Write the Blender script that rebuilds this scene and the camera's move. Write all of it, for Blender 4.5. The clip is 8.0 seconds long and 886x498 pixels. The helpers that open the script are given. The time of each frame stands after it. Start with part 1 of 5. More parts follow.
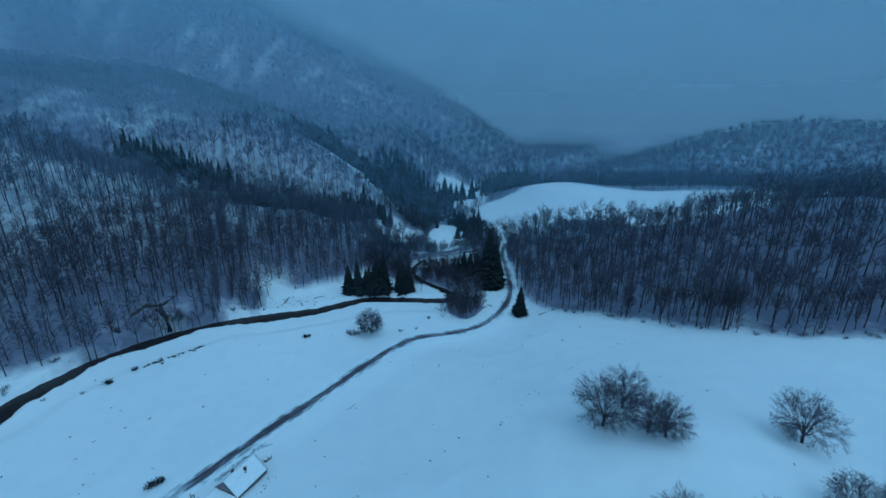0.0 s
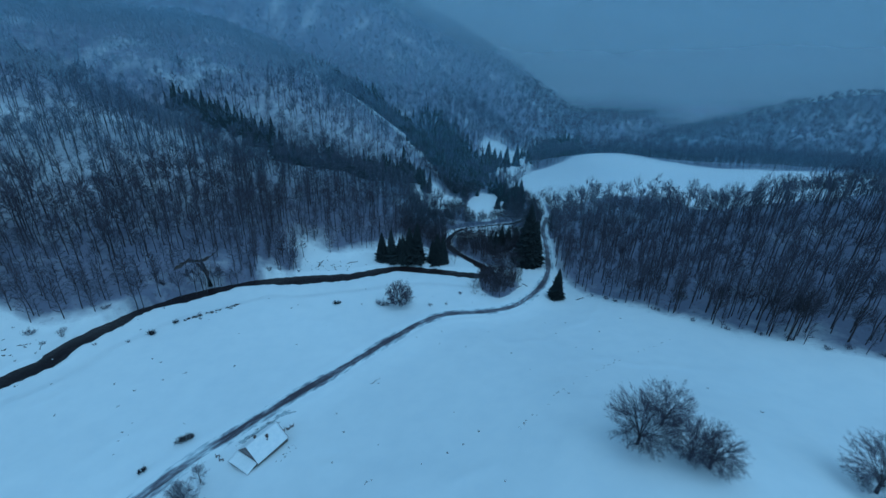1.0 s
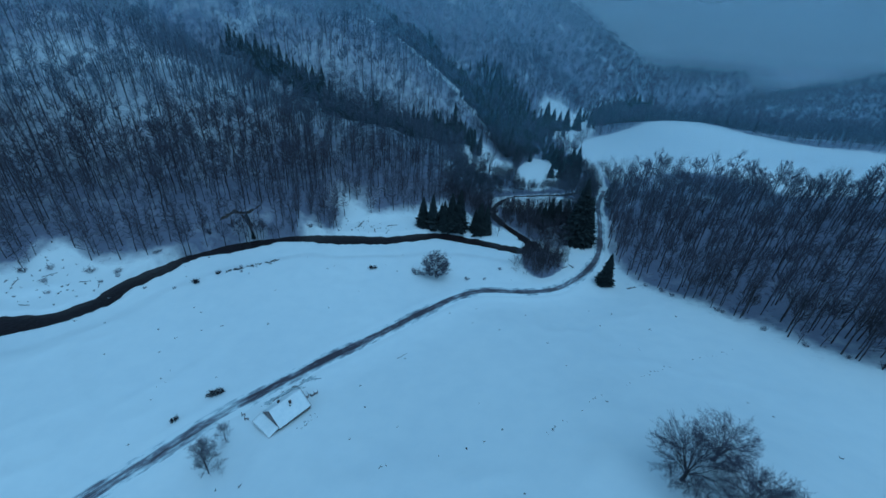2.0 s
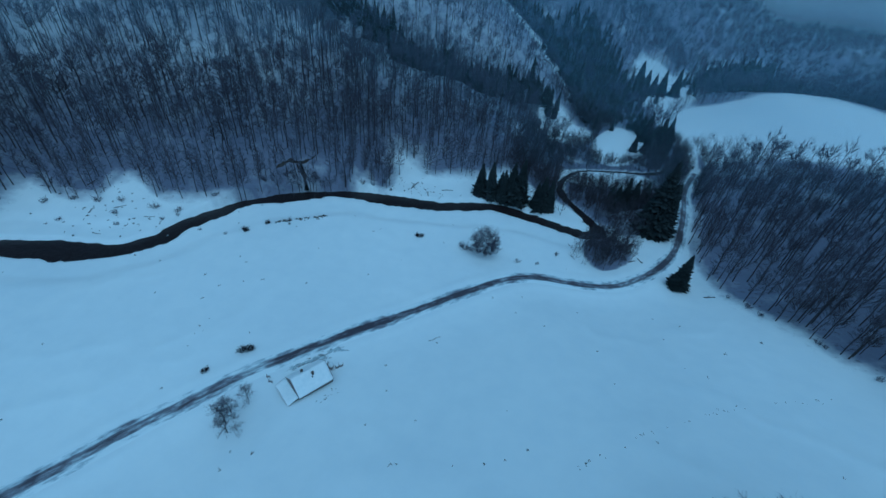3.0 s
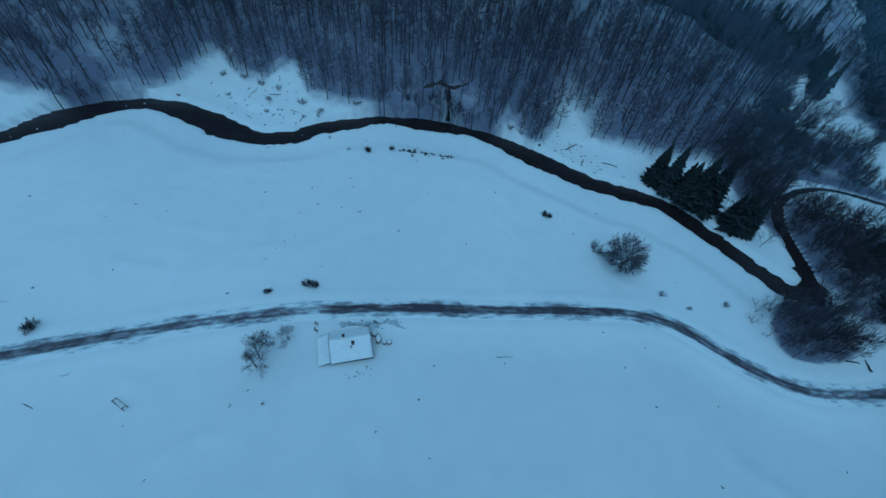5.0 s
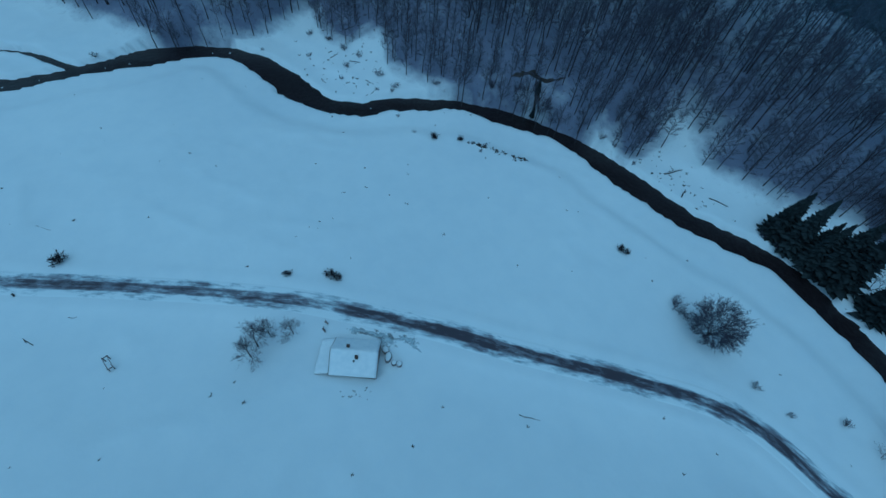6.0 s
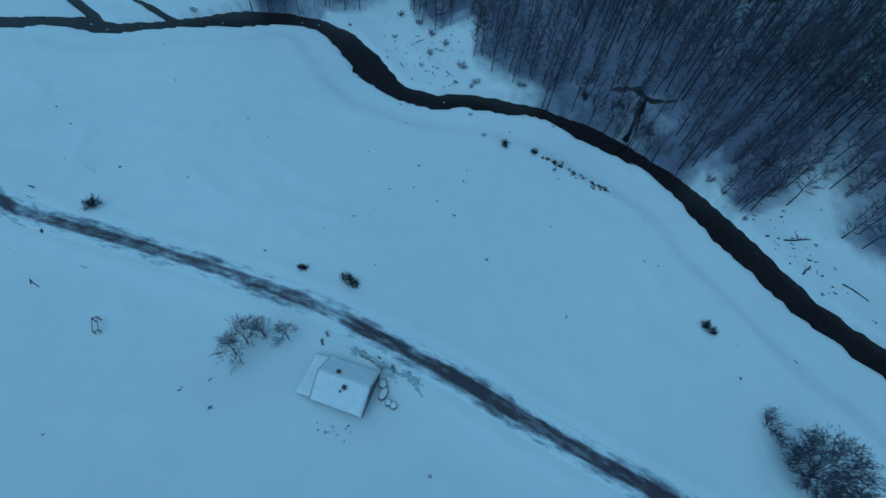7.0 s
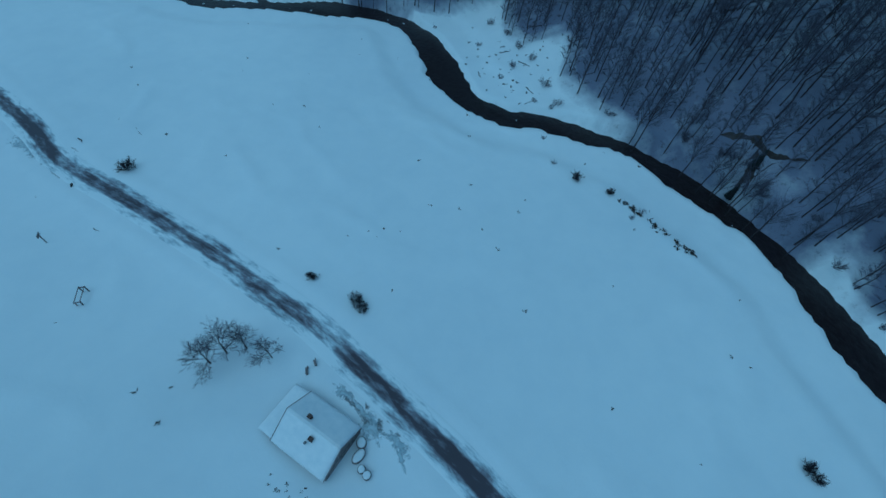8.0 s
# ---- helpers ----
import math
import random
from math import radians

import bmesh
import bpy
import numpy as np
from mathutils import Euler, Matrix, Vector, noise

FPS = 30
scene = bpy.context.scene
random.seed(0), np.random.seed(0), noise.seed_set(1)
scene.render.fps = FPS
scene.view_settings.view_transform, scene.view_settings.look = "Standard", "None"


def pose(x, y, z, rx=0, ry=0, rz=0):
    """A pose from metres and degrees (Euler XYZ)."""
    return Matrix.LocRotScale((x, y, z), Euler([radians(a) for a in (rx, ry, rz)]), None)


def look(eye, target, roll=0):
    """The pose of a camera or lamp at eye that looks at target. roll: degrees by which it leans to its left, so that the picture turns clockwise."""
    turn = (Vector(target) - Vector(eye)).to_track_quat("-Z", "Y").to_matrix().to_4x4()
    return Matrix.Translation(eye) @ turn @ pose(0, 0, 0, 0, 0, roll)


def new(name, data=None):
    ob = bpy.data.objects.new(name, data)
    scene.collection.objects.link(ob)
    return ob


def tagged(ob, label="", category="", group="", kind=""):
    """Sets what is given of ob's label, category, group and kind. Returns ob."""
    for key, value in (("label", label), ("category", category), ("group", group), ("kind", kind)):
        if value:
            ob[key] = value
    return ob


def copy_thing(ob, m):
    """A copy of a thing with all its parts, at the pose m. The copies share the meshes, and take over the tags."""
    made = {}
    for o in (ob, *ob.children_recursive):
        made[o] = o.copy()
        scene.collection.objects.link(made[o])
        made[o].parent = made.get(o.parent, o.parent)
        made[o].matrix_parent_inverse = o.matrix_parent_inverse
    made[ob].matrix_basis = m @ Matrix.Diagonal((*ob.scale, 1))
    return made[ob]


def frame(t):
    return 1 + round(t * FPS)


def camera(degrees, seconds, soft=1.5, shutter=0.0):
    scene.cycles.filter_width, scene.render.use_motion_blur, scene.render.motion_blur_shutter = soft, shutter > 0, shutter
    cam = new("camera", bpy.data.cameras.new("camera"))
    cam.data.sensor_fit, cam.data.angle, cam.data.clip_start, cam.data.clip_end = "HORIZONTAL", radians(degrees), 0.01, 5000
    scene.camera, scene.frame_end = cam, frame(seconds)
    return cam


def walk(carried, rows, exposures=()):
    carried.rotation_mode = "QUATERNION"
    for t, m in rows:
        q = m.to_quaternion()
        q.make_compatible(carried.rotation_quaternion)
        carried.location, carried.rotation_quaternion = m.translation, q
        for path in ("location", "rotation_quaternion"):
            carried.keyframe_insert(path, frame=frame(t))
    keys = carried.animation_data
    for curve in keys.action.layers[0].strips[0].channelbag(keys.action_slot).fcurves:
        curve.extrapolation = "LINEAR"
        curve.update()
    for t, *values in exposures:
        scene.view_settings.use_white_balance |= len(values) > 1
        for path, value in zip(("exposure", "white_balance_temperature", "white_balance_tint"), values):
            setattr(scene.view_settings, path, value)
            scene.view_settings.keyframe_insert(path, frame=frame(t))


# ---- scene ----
cam = camera(97.5, 8.0)
PATH = [
    (0, (-1.937, -1.671, 74.602), (-1.927, 0.248, 74.041), 0.0),
    (0.5, (-1.487, 1.84, 75.942), (-1.566, 3.731, 75.295), 1.0),
    (1, (-0.796, 6.375, 76.994), (-0.979, 8.221, 76.246), 1.9),
    (1.5, (-0.574, 10.796, 77.878), (-0.854, 12.586, 77.032), 2.7),
    (3, (-1.491, 28.599, 78.353), (-2.107, 30.105, 77.19), 5.7),
    (3.5, (-2.66, 35.432, 77.461), (-3.387, 36.807, 76.203), 6.2),
    (4, (-3.992, 42.176, 76.511), (-4.831, 43.397, 75.168), 6.8),
    (4.5, (-5.713, 48.437, 75.468), (-6.646, 49.502, 74.055), 7.2),
    (4.7, (-6.556, 50.929, 75.09), (-7.521, 51.923, 73.647), 7.3),
    (6, (-17.037, 65.431, 67.851), (-18.158, 66.016, 66.301), 9.0),
    (6.5, (-21.638, 69.764, 64.851), (-22.796, 70.199, 63.279), 9.4),
    (7, (-26.679, 73.557, 61.236), (-27.871, 73.832, 59.654), 9.8),
    (7.5, (-31.446, 76.331, 57.684), (-32.667, 76.458, 56.105), 9.9),
    (8, (-36.584, 78.117, 54.079), (-37.827, 78.102, 52.513), 10.4),
]

EXPOSURES = [(0.0, -0.19, 3900, -19), (1.5, -0.21, 3900, -19), (3.5, -0.30, 3900, -20), (5.2, -0.42, 3880, -21), (6.5, -0.52, 3840, -23), (8.0, -0.58, 3820, -24)]
walk(cam, [(t, look(eye, target, roll)) for t, eye, target, roll in PATH], EXPOSURES)

# ---- sky and light ----
SUN_EL, SUN_AZ = 66.0, 140.0
world = bpy.data.worlds.new("overcast_sky")
scene.world = world
world.use_nodes = True
wn, wl = world.node_tree.nodes, world.node_tree.links
wn.clear()
w_out = wn.new("ShaderNodeOutputWorld")
w_bg = wn.new("ShaderNodeBackground")
w_sky = wn.new("ShaderNodeTexSky")
w_sky.sky_type, w_sky.sun_disc = "NISHITA", False
w_sky.sun_elevation, w_sky.sun_rotation = radians(SUN_EL), radians(SUN_AZ)
w_sky.air_density, w_sky.dust_density, w_sky.ozone_density = 1.0, 3.0, 1.0
w_bg.inputs["Strength"].default_value = 0.09
w_mix = wn.new("ShaderNodeMix")
w_mix.data_type = "RGBA"
w_mix.inputs[0].default_value = 0.65
w_mix.inputs[7].default_value = (4.6, 5.0, 5.3, 1)
wl.new(w_sky.outputs[0], w_mix.inputs[6])
wl.new(w_mix.outputs[2], w_bg.inputs["Color"])
wl.new(w_bg.outputs[0], w_out.inputs["Surface"])
sun = new("sun", bpy.data.lights.new("sun", "SUN"))
sun.data.energy, sun.data.angle, sun.data.color = 0.5, radians(50), (1.0, 0.97, 0.93)
az = radians(SUN_AZ)
sun.matrix_world = look((0, 0, 300), (-100 * math.sin(az) / math.tan(radians(SUN_EL)), -100 * math.cos(az) / math.tan(radians(SUN_EL)), 200))


# ---- materials ----
def material(name, rough=0.8, metal=0.0, spec=0.3):
    m = bpy.data.materials.new(name)
    m.use_nodes = True
    b = m.node_tree.nodes["Principled BSDF"]
    b.inputs["Roughness"].default_value = rough
    b.inputs["Metallic"].default_value = metal
    b.inputs["Specular IOR Level"].default_value = spec
    return m, m.node_tree.nodes, m.node_tree.links, b


def coords(n, l, kind="Object", scale=(1, 1, 1)):
    tc, mp = n.new("ShaderNodeTexCoord"), n.new("ShaderNodeMapping")
    mp.inputs["Scale"].default_value = scale
    l.new(tc.outputs[kind], mp.inputs["Vector"])
    return mp.outputs[0]


def noise_tex(n, l, vec, scale, detail=5.0, rough=0.6):
    t = n.new("ShaderNodeTexNoise")
    t.inputs["Scale"].default_value, t.inputs["Detail"].default_value = scale, detail
    t.inputs["Roughness"].default_value = rough
    l.new(vec, t.inputs["Vector"])
    return t.outputs["Fac"]


def ramp(n, l, fac, stops):
    r = n.new("ShaderNodeValToRGB")
    while len(r.color_ramp.elements) < len(stops):
        r.color_ramp.elements.new(0.5)
    for e, (p, c) in zip(r.color_ramp.elements, stops):
        e.position = p
        e.color = (*c, 1) if len(c) == 3 else c
    l.new(fac, r.inputs[0])
    return r.outputs[0]


def mix(n, l, fac, a, b, how="MIX"):
    m = n.new("ShaderNodeMix")
    m.data_type, m.blend_type = "RGBA", how
    for sock, v in ((m.inputs[0], fac), (m.inputs[6], a), (m.inputs[7], b)):
        if isinstance(v, (int, float)):
            sock.default_value = v
        elif isinstance(v, tuple):
            sock.default_value = (*v, 1)
        else:
            l.new(v, sock)
    return m.outputs[2]


def calc(n, l, op, a, b=0.0, clamp=False):
    m = n.new("ShaderNodeMath")
    m.operation, m.use_clamp = op, clamp
    for sock, v in zip(m.inputs, (a, b)):
        if isinstance(v, (int, float)):
            sock.default_value = v
        else:
            l.new(v, sock)
    return m.outputs[0]


def bump(n, l, b, height, strength, distance):
    k = n.new("ShaderNodeBump")
    k.inputs["Strength"].default_value, k.inputs["Distance"].default_value = strength, distance
    l.new(height, k.inputs["Height"])
    l.new(k.outputs[0], b.inputs["Normal"])


def simple(name, dark, light, scale, rough=0.85, stretch=(1, 1, 1), spec=0.2, bump_d=0.0, per_object=0.0):
    m, n, l, b = material(name, rough, 0, spec)
    v = coords(n, l, "Object", stretch)
    f = noise_tex(n, l, v, scale)
    g = noise_tex(n, l, v, scale * 0.13, 3)
    f2 = calc(n, l, "ADD", calc(n, l, "MULTIPLY", f, 0.6), calc(n, l, "MULTIPLY", g, 0.4))
    c = ramp(n, l, f2, [(0.35, dark), (0.65, light)])
    if per_object:
        oi = n.new("ShaderNodeObjectInfo")
        k = calc(n, l, "ADD", calc(n, l, "MULTIPLY", oi.outputs["Random"], 2 * per_object), 1 - per_object)
        cc = n.new("ShaderNodeCombineColor")
        for s in cc.inputs:
            l.new(k, s)
        c = mix(n, l, 1.0, c, cc.outputs[0], "MULTIPLY")
    l.new(c, b.inputs["Base Color"])
    if bump_d:
        bump(n, l, b, f, 0.6, bump_d)
    return m


def snow_ground():
    """Settled snow, wind-rippled, with dead leaves in specks and the woods' shade painted blue-grey."""
    m, n, l, b = material("snow", 0.62, 0, 0.25)
    v = coords(n, l)
    big = noise_tex(n, l, v, 0.018, 4)
    mid = noise_tex(n, l, v, 0.22, 6)
    fine = noise_tex(n, l, v, 3.0, 5)
    c = ramp(n, l, big, [(0.3, (0.74, 0.77, 0.81)), (0.7, (0.84, 0.86, 0.88))])
    c = mix(n, l, 0.12, c, ramp(n, l, mid, [(0.35, (0.66, 0.70, 0.76)), (0.6, (0.88, 0.89, 0.9))]))
    litter_shade = n.new("ShaderNodeVertexColor")
    litter_shade.layer_name = "litter_and_shade"
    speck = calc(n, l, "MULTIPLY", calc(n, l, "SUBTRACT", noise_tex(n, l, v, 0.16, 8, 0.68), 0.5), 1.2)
    shade_cover = calc(n, l, "SUBTRACT", calc(n, l, "ADD", calc(n, l, "MULTIPLY", litter_shade.outputs["Color"], 2.05), speck), 0.46, True)
    # blue-grey puts the canopy's shade on the snow into the colour, along with litter
    c = mix(n, l, calc(n, l, "MULTIPLY", shade_cover, 0.92), c, (0.15, 0.156, 0.245))
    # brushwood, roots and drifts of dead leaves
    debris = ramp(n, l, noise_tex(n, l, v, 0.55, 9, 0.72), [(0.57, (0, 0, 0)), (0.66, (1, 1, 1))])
    c = mix(n, l, calc(n, l, "MULTIPLY", calc(n, l, "MULTIPLY", debris, litter_shade.outputs["Color"]), 0.9), c, (0.05, 0.045, 0.055))
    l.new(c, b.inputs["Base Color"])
    h = calc(n, l, "ADD", calc(n, l, "MULTIPLY", mid, 1.0), calc(n, l, "MULTIPLY", fine, 0.15))
    bump(n, l, b, h, 0.22, 0.4)
    return m


def road_surface():
    """Ploughed road: wet dark wheel tracks, packed icy snow between and at the edges. UV: across 0..1, along in metres."""
    m, n, l, b = material("road_ice", 0.5, 0, 0.4)
    uv = n.new("ShaderNodeTexCoord").outputs["UV"]
    sep = n.new("ShaderNodeSeparateXYZ")
    l.new(uv, sep.inputs[0])
    mp = n.new("ShaderNodeMapping")
    mp.inputs["Scale"].default_value = (5.0, 0.22, 1)
    l.new(uv, mp.inputs["Vector"])
    streak = noise_tex(n, l, mp.outputs[0], 1.6, 8, 0.7)
    mp2 = n.new("ShaderNodeMapping")
    mp2.inputs["Scale"].default_value = (0.8, 0.045, 1)
    l.new(uv, mp2.inputs["Vector"])
    patch = noise_tex(n, l, mp2.outputs[0], 1.3, 3)
    off = calc(n, l, "ABSOLUTE", calc(n, l, "SUBTRACT", sep.outputs[0], 0.5))
    body = ramp(n, l, off, [(0.0, (0.54,) * 3), (0.09, (0.62,) * 3), (0.155, (0.55,) * 3), (0.20, (0.31,) * 3), (0.36, (0.18,) * 3), (0.5, (0, 0, 0))])
    k = calc(n, l, "ADD", body, calc(n, l, "MULTIPLY", calc(n, l, "SUBTRACT", streak, 0.5), 1.25))
    k = calc(n, l, "ADD", k, calc(n, l, "MULTIPLY", calc(n, l, "SUBTRACT", patch, 0.5), 1.7))
    c = ramp(n, l, k, [(0.16, (0.8, 0.83, 0.86)), (0.32, (0.5, 0.55, 0.6)), (0.5, (0.21, 0.21, 0.25)), (0.72, (0.055, 0.046, 0.061))])
    l.new(c, b.inputs["Base Color"])
    l.new(ramp(n, l, k, [(0.3, (0.7,) * 3), (0.8, (0.4,) * 3)]), b.inputs["Roughness"])
    bump(n, l, b, streak, 0.4, 0.08)
    return m


def water_surface():
    m, n, l, b = material("river_water", 0.3, 0, 0.12)
    v = coords(n, l, "Object", (1, 1, 1))
    f = noise_tex(n, l, v, 0.8, 5)
    l.new(ramp(n, l, f, [(0.4, (0.013, 0.010, 0.012)), (0.75, (0.028, 0.022, 0.024))]), b.inputs["Base Color"])
    bump(n, l, b, f, 0.5, 0.25)
    return m


SNOW = snow_ground()
ROAD = road_surface()
WATER = water_surface()
CAP = simple("fresh_snow", (0.76, 0.79, 0.83), (0.87, 0.88, 0.9), 1.2, 0.6, bump_d=0.06)
BARK = simple("grey_bark", (0.034, 0.031, 0.035), (0.08, 0.073, 0.08), 3.0, 0.9, (1, 1, 0.2), per_object=0.25)
TWIG = simple("bare_twigs", (0.078, 0.077, 0.106), (0.14, 0.138, 0.185), 1.0, 0.9, per_object=0.2)
ALDER = simple("alder_twigs", (0.036, 0.034, 0.044), (0.075, 0.07, 0.088), 1.0, 0.9, per_object=0.2)
# twigs with rime, their colour also paled and blued for distance haze
TWIG_HALF_HAZE = simple("half_rimed_hazed_twigs", (0.105, 0.114, 0.157), (0.175, 0.19, 0.25), 0.4, 0.9)
TWIG_RIME_HAZE = simple("rimed_hazed_twigs", (0.26, 0.285, 0.35), (0.39, 0.425, 0.50), 0.2, 0.9)
NEEDLE = simple("spruce_needles", (0.018, 0.023, 0.027), (0.045, 0.053, 0.056), 1.2, 0.85, per_object=0.2)
WOOD = simple("weathered_boards", (0.08, 0.073, 0.08), (0.32, 0.285, 0.285), 2.5, 0.85, (1, 1, 0.15), bump_d=0.01, per_object=0.35)
STONE = simple("rubble_stone", (0.10, 0.095, 0.09), (0.27, 0.25, 0.23), 1.6, 0.9, bump_d=0.03, per_object=0.3)
BRICK = simple("sooty_brick", (0.05, 0.04, 0.04), (0.13, 0.10, 0.09), 5.0, 0.9, bump_d=0.01)
METAL = simple("dull_metal", (0.10, 0.11, 0.12), (0.22, 0.23, 0.24), 2.0, 0.5, spec=0.5)
GRASS = simple("dead_grass", (0.03, 0.028, 0.03), (0.075, 0.068, 0.066), 2.0, 0.9)
EARTH = simple("bare_earth", (0.035, 0.03, 0.03), (0.09, 0.08, 0.075), 1.0, 0.9, bump_d=0.05)


# ---- mesh helpers ----
def mesh_of(name, verts, faces, mats, mat_index=None, smooth=False):
    me = bpy.data.meshes.new(name)
    me.from_pydata([tuple(v) for v in verts], [], faces)
    for m in mats if isinstance(mats, (list, tuple)) else [mats]:
        me.materials.append(m)
    if mat_index is not None:
        me.polygons.foreach_set("material_index", np.asarray(mat_index, dtype=np.int32))
    if smooth:
        me.polygons.foreach_set("use_smooth", np.ones(len(me.polygons), dtype=bool))
    me.update()
    return me


def mesh_fast(name, verts, tris, mats, mat_index=None):
    """A triangle mesh from numpy arrays."""
    me = bpy.data.meshes.new(name)
    nv, nt = len(verts), len(tris)
    me.vertices.add(nv)
    me.vertices.foreach_set("co", np.ascontiguousarray(verts, dtype=np.float32).ravel())
    me.loops.add(nt * 3)
    me.loops.foreach_set("vertex_index", np.ascontiguousarray(tris, dtype=np.int32).ravel())
    me.polygons.add(nt)
    me.polygons.foreach_set("loop_start", np.arange(nt, dtype=np.int32) * 3)
    for m in mats:
        me.materials.append(m)
    if mat_index is not None:
        me.polygons.foreach_set("material_index", np.ascontiguousarray(mat_index, dtype=np.int32))
    me.update(calc_edges=True)
    me.validate()
    return me


def empty(name, m=None):
    ob = new(name)
    ob.empty_display_size = 0.5
    if m is not None:
        ob.matrix_world = m
    return ob


def part(name, me, parent, label="", m=None):
    if isinstance(me, bmesh.types.BMesh):
        raise TypeError(name)
    ob = new(name, me)
    ob.parent = parent
    if m is not None:
        ob.matrix_basis = m
    return tagged(ob, label)


def box(name, lo, hi, mat, bevel=0.0):
    bm = bmesh.new()
    bmesh.ops.create_cube(bm, size=1)
    c, s = [(a + b) / 2 for a, b in zip(lo, hi)], [b - a for a, b in zip(lo, hi)]
    for v in bm.verts:
        v.co = Vector((c[0] + v.co.x * s[0], c[1] + v.co.y * s[1], c[2] + v.co.z * s[2]))
    if bevel:
        bmesh.ops.bevel(bm, geom=bm.edges[:], offset=bevel, segments=2, affect="EDGES")
    me = bpy.data.meshes.new(name)
    bm.to_mesh(me)
    bm.free()
    me.materials.append(mat)
    return me


# ---- terrain ----
def hash2(ix, iy, seed):
    h = (ix * 374761393 + iy * 668265263 + seed * 2147483647) & 0xFFFFFFFF
    h = ((h ^ (h >> 13)) * 1274126177) & 0xFFFFFFFF
    return ((h ^ (h >> 16)) & 0xFFFF) / 65535.0


def value_noise(x, y, seed=0):
    ix, iy = np.floor(x).astype(np.int64), np.floor(y).astype(np.int64)
    fx, fy = x - ix, y - iy
    fx, fy = fx * fx * (3 - 2 * fx), fy * fy * (3 - 2 * fy)
    a, b = hash2(ix, iy, seed), hash2(ix + 1, iy, seed)
    c, d = hash2(ix, iy + 1, seed), hash2(ix + 1, iy + 1, seed)
    return (a + (b - a) * fx) * (1 - fy) + (c + (d - c) * fx) * fy


def fbm(x, y, scale, seed=0, octaves=4):
    x, y = np.asarray(x, float) / scale, np.asarray(y, float) / scale
    total, amp, norm = 0.0, 1.0, 0.0
    for o in range(octaves):
        total = total + amp * (value_noise(x, y, seed + o) - 0.5)
        norm += amp
        x, y, amp = x * 2.03 + 17.1, y * 2.03 + 5.7, amp * 0.5
    return total / norm


def smooth_line(points, step):
    """A rounded line through the points, sampled about every step metres."""
    p = [np.array(q, float) for q in points]
    p = [2 * p[0] - p[1]] + p + [2 * p[-1] - p[-2]]
    out = []
    for a, b, c, d in zip(p, p[1:], p[2:], p[3:]):
        k = max(2, int(np.linalg.norm(c - b) / step))
        for t in np.arange(k) / k:
            out.append(0.5 * (2 * b + (c - a) * t + (2 * a - 5 * b + 4 * c - d) * t * t + (3 * b - a - 3 * c + d) * t ** 3))
    out.append(p[-2])
    return np.array(out)


def to_line(x, y, line):
    """Distance to a line, signed (positive to its right), and how far along it."""
    x, y = np.asarray(x, float), np.asarray(y, float)
    best, side, along, run = np.full(x.shape, 1e9), np.ones(x.shape), np.zeros(x.shape), 0.0
    for a, b in zip(line[:-1], line[1:]):
        d = b - a
        n2 = float(d @ d)
        t = np.clip(((x - a[0]) * d[0] + (y - a[1]) * d[1]) / n2, 0, 1)
        ex, ey = x - a[0] - t * d[0], y - a[1] - t * d[1]
        dist = np.hypot(ex, ey)
        near = dist < best
        best = np.where(near, dist, best)
        side = np.where(near, np.where(ex * d[1] - ey * d[0] > 0, 1, -1), side)
        along = np.where(near, run + t * math.sqrt(n2), along)
        run += math.sqrt(n2)
    return best * side, along


ROAD_LINE = smooth_line([(-150, -125), (-96, -18), (-83, 5), (-75.5, 25), (-68.7, 43), (-62.5, 57.5), (-56, 69), (-48, 82.5), (-40, 94), (-32.4, 105.6),
                         (-24, 118), (-18.4, 125.5), (-11.5, 130.7), (-1, 134), (9, 137.8), (15.5, 142.5), (23, 153), (29, 165.5), (32.5, 178), (34, 190), (35.5, 207),
                         (36, 225), (38, 240), (42, 258)], 4.0)
VALLEY_LINE = np.concatenate([[(-500.0, -800.0)], ROAD_LINE, smooth_line([(40, 290), (24, 340), (24, 390), (40, 480), (120, 640), (300, 900), (700, 1500), (1500, 2700)], 60)])
RIVER_LINE = smooth_line([(-140, -110), (-152, -60), (-160.5, -23), (-158, -9), (-162, 4), (-169, 25), (-171.6, 41.7), (-166.7, 54.1), (-155.5, 62.5), (-142.2, 69.1), (-134.7, 73.6), (-129.7, 79.2), (-126.5, 87),
                          (-127.3, 96.3), (-123.3, 113), (-118.3, 122.5), (-110.7, 130.8), (-102.4, 139), (-95, 144.3), (-84.5, 148.4), (-72, 152.8), (-58.3, 157.8), (-51.4, 162.3), (-43.2, 167.6), (-35.6, 170.2), (-18, 170), (-7, 169), (2, 170.5),
                          (4, 177), (-5, 187), (-14, 197), (-18, 212), (-12, 228), (6, 239), (22, 247), (30, 264), (20, 300), (14, 350)], 3.0)
SIDE_CHANNEL = smooth_line([(-166, 6), (-171, 0), (-176.5, -6), (-180, -15), (-182, -26), (-178, -50), (-158, -75)], 3.0)
CROSS_CHANNEL = smooth_line([(-160, -12), (-166, -17), (-171.5, -22), (-181, -31)], 3.0)
GULLY_A = smooth_line([(-22, 270), (-70, 262), (-120, 242), (-180, 232), (-300, 262)], 30)
PALE_STRIP = smooth_line([(-34, 316), (-78, 346), (-125, 376), (-165, 395)], 20)
GULLY_B = smooth_line([(-5, 345), (-90, 405), (-200, 480), (-330, 545), (-480, 565), (-760, 560)], 30)


def soft(x, k):
    """max(x, 0) with a rounded corner k metres wide."""
    return 0.5 * (x + np.sqrt(x * x + k * k))


def step(x, a, b):
    t = np.clip((x - a) / (b - a), 0, 1)
    return t * t * (3 - 2 * t)


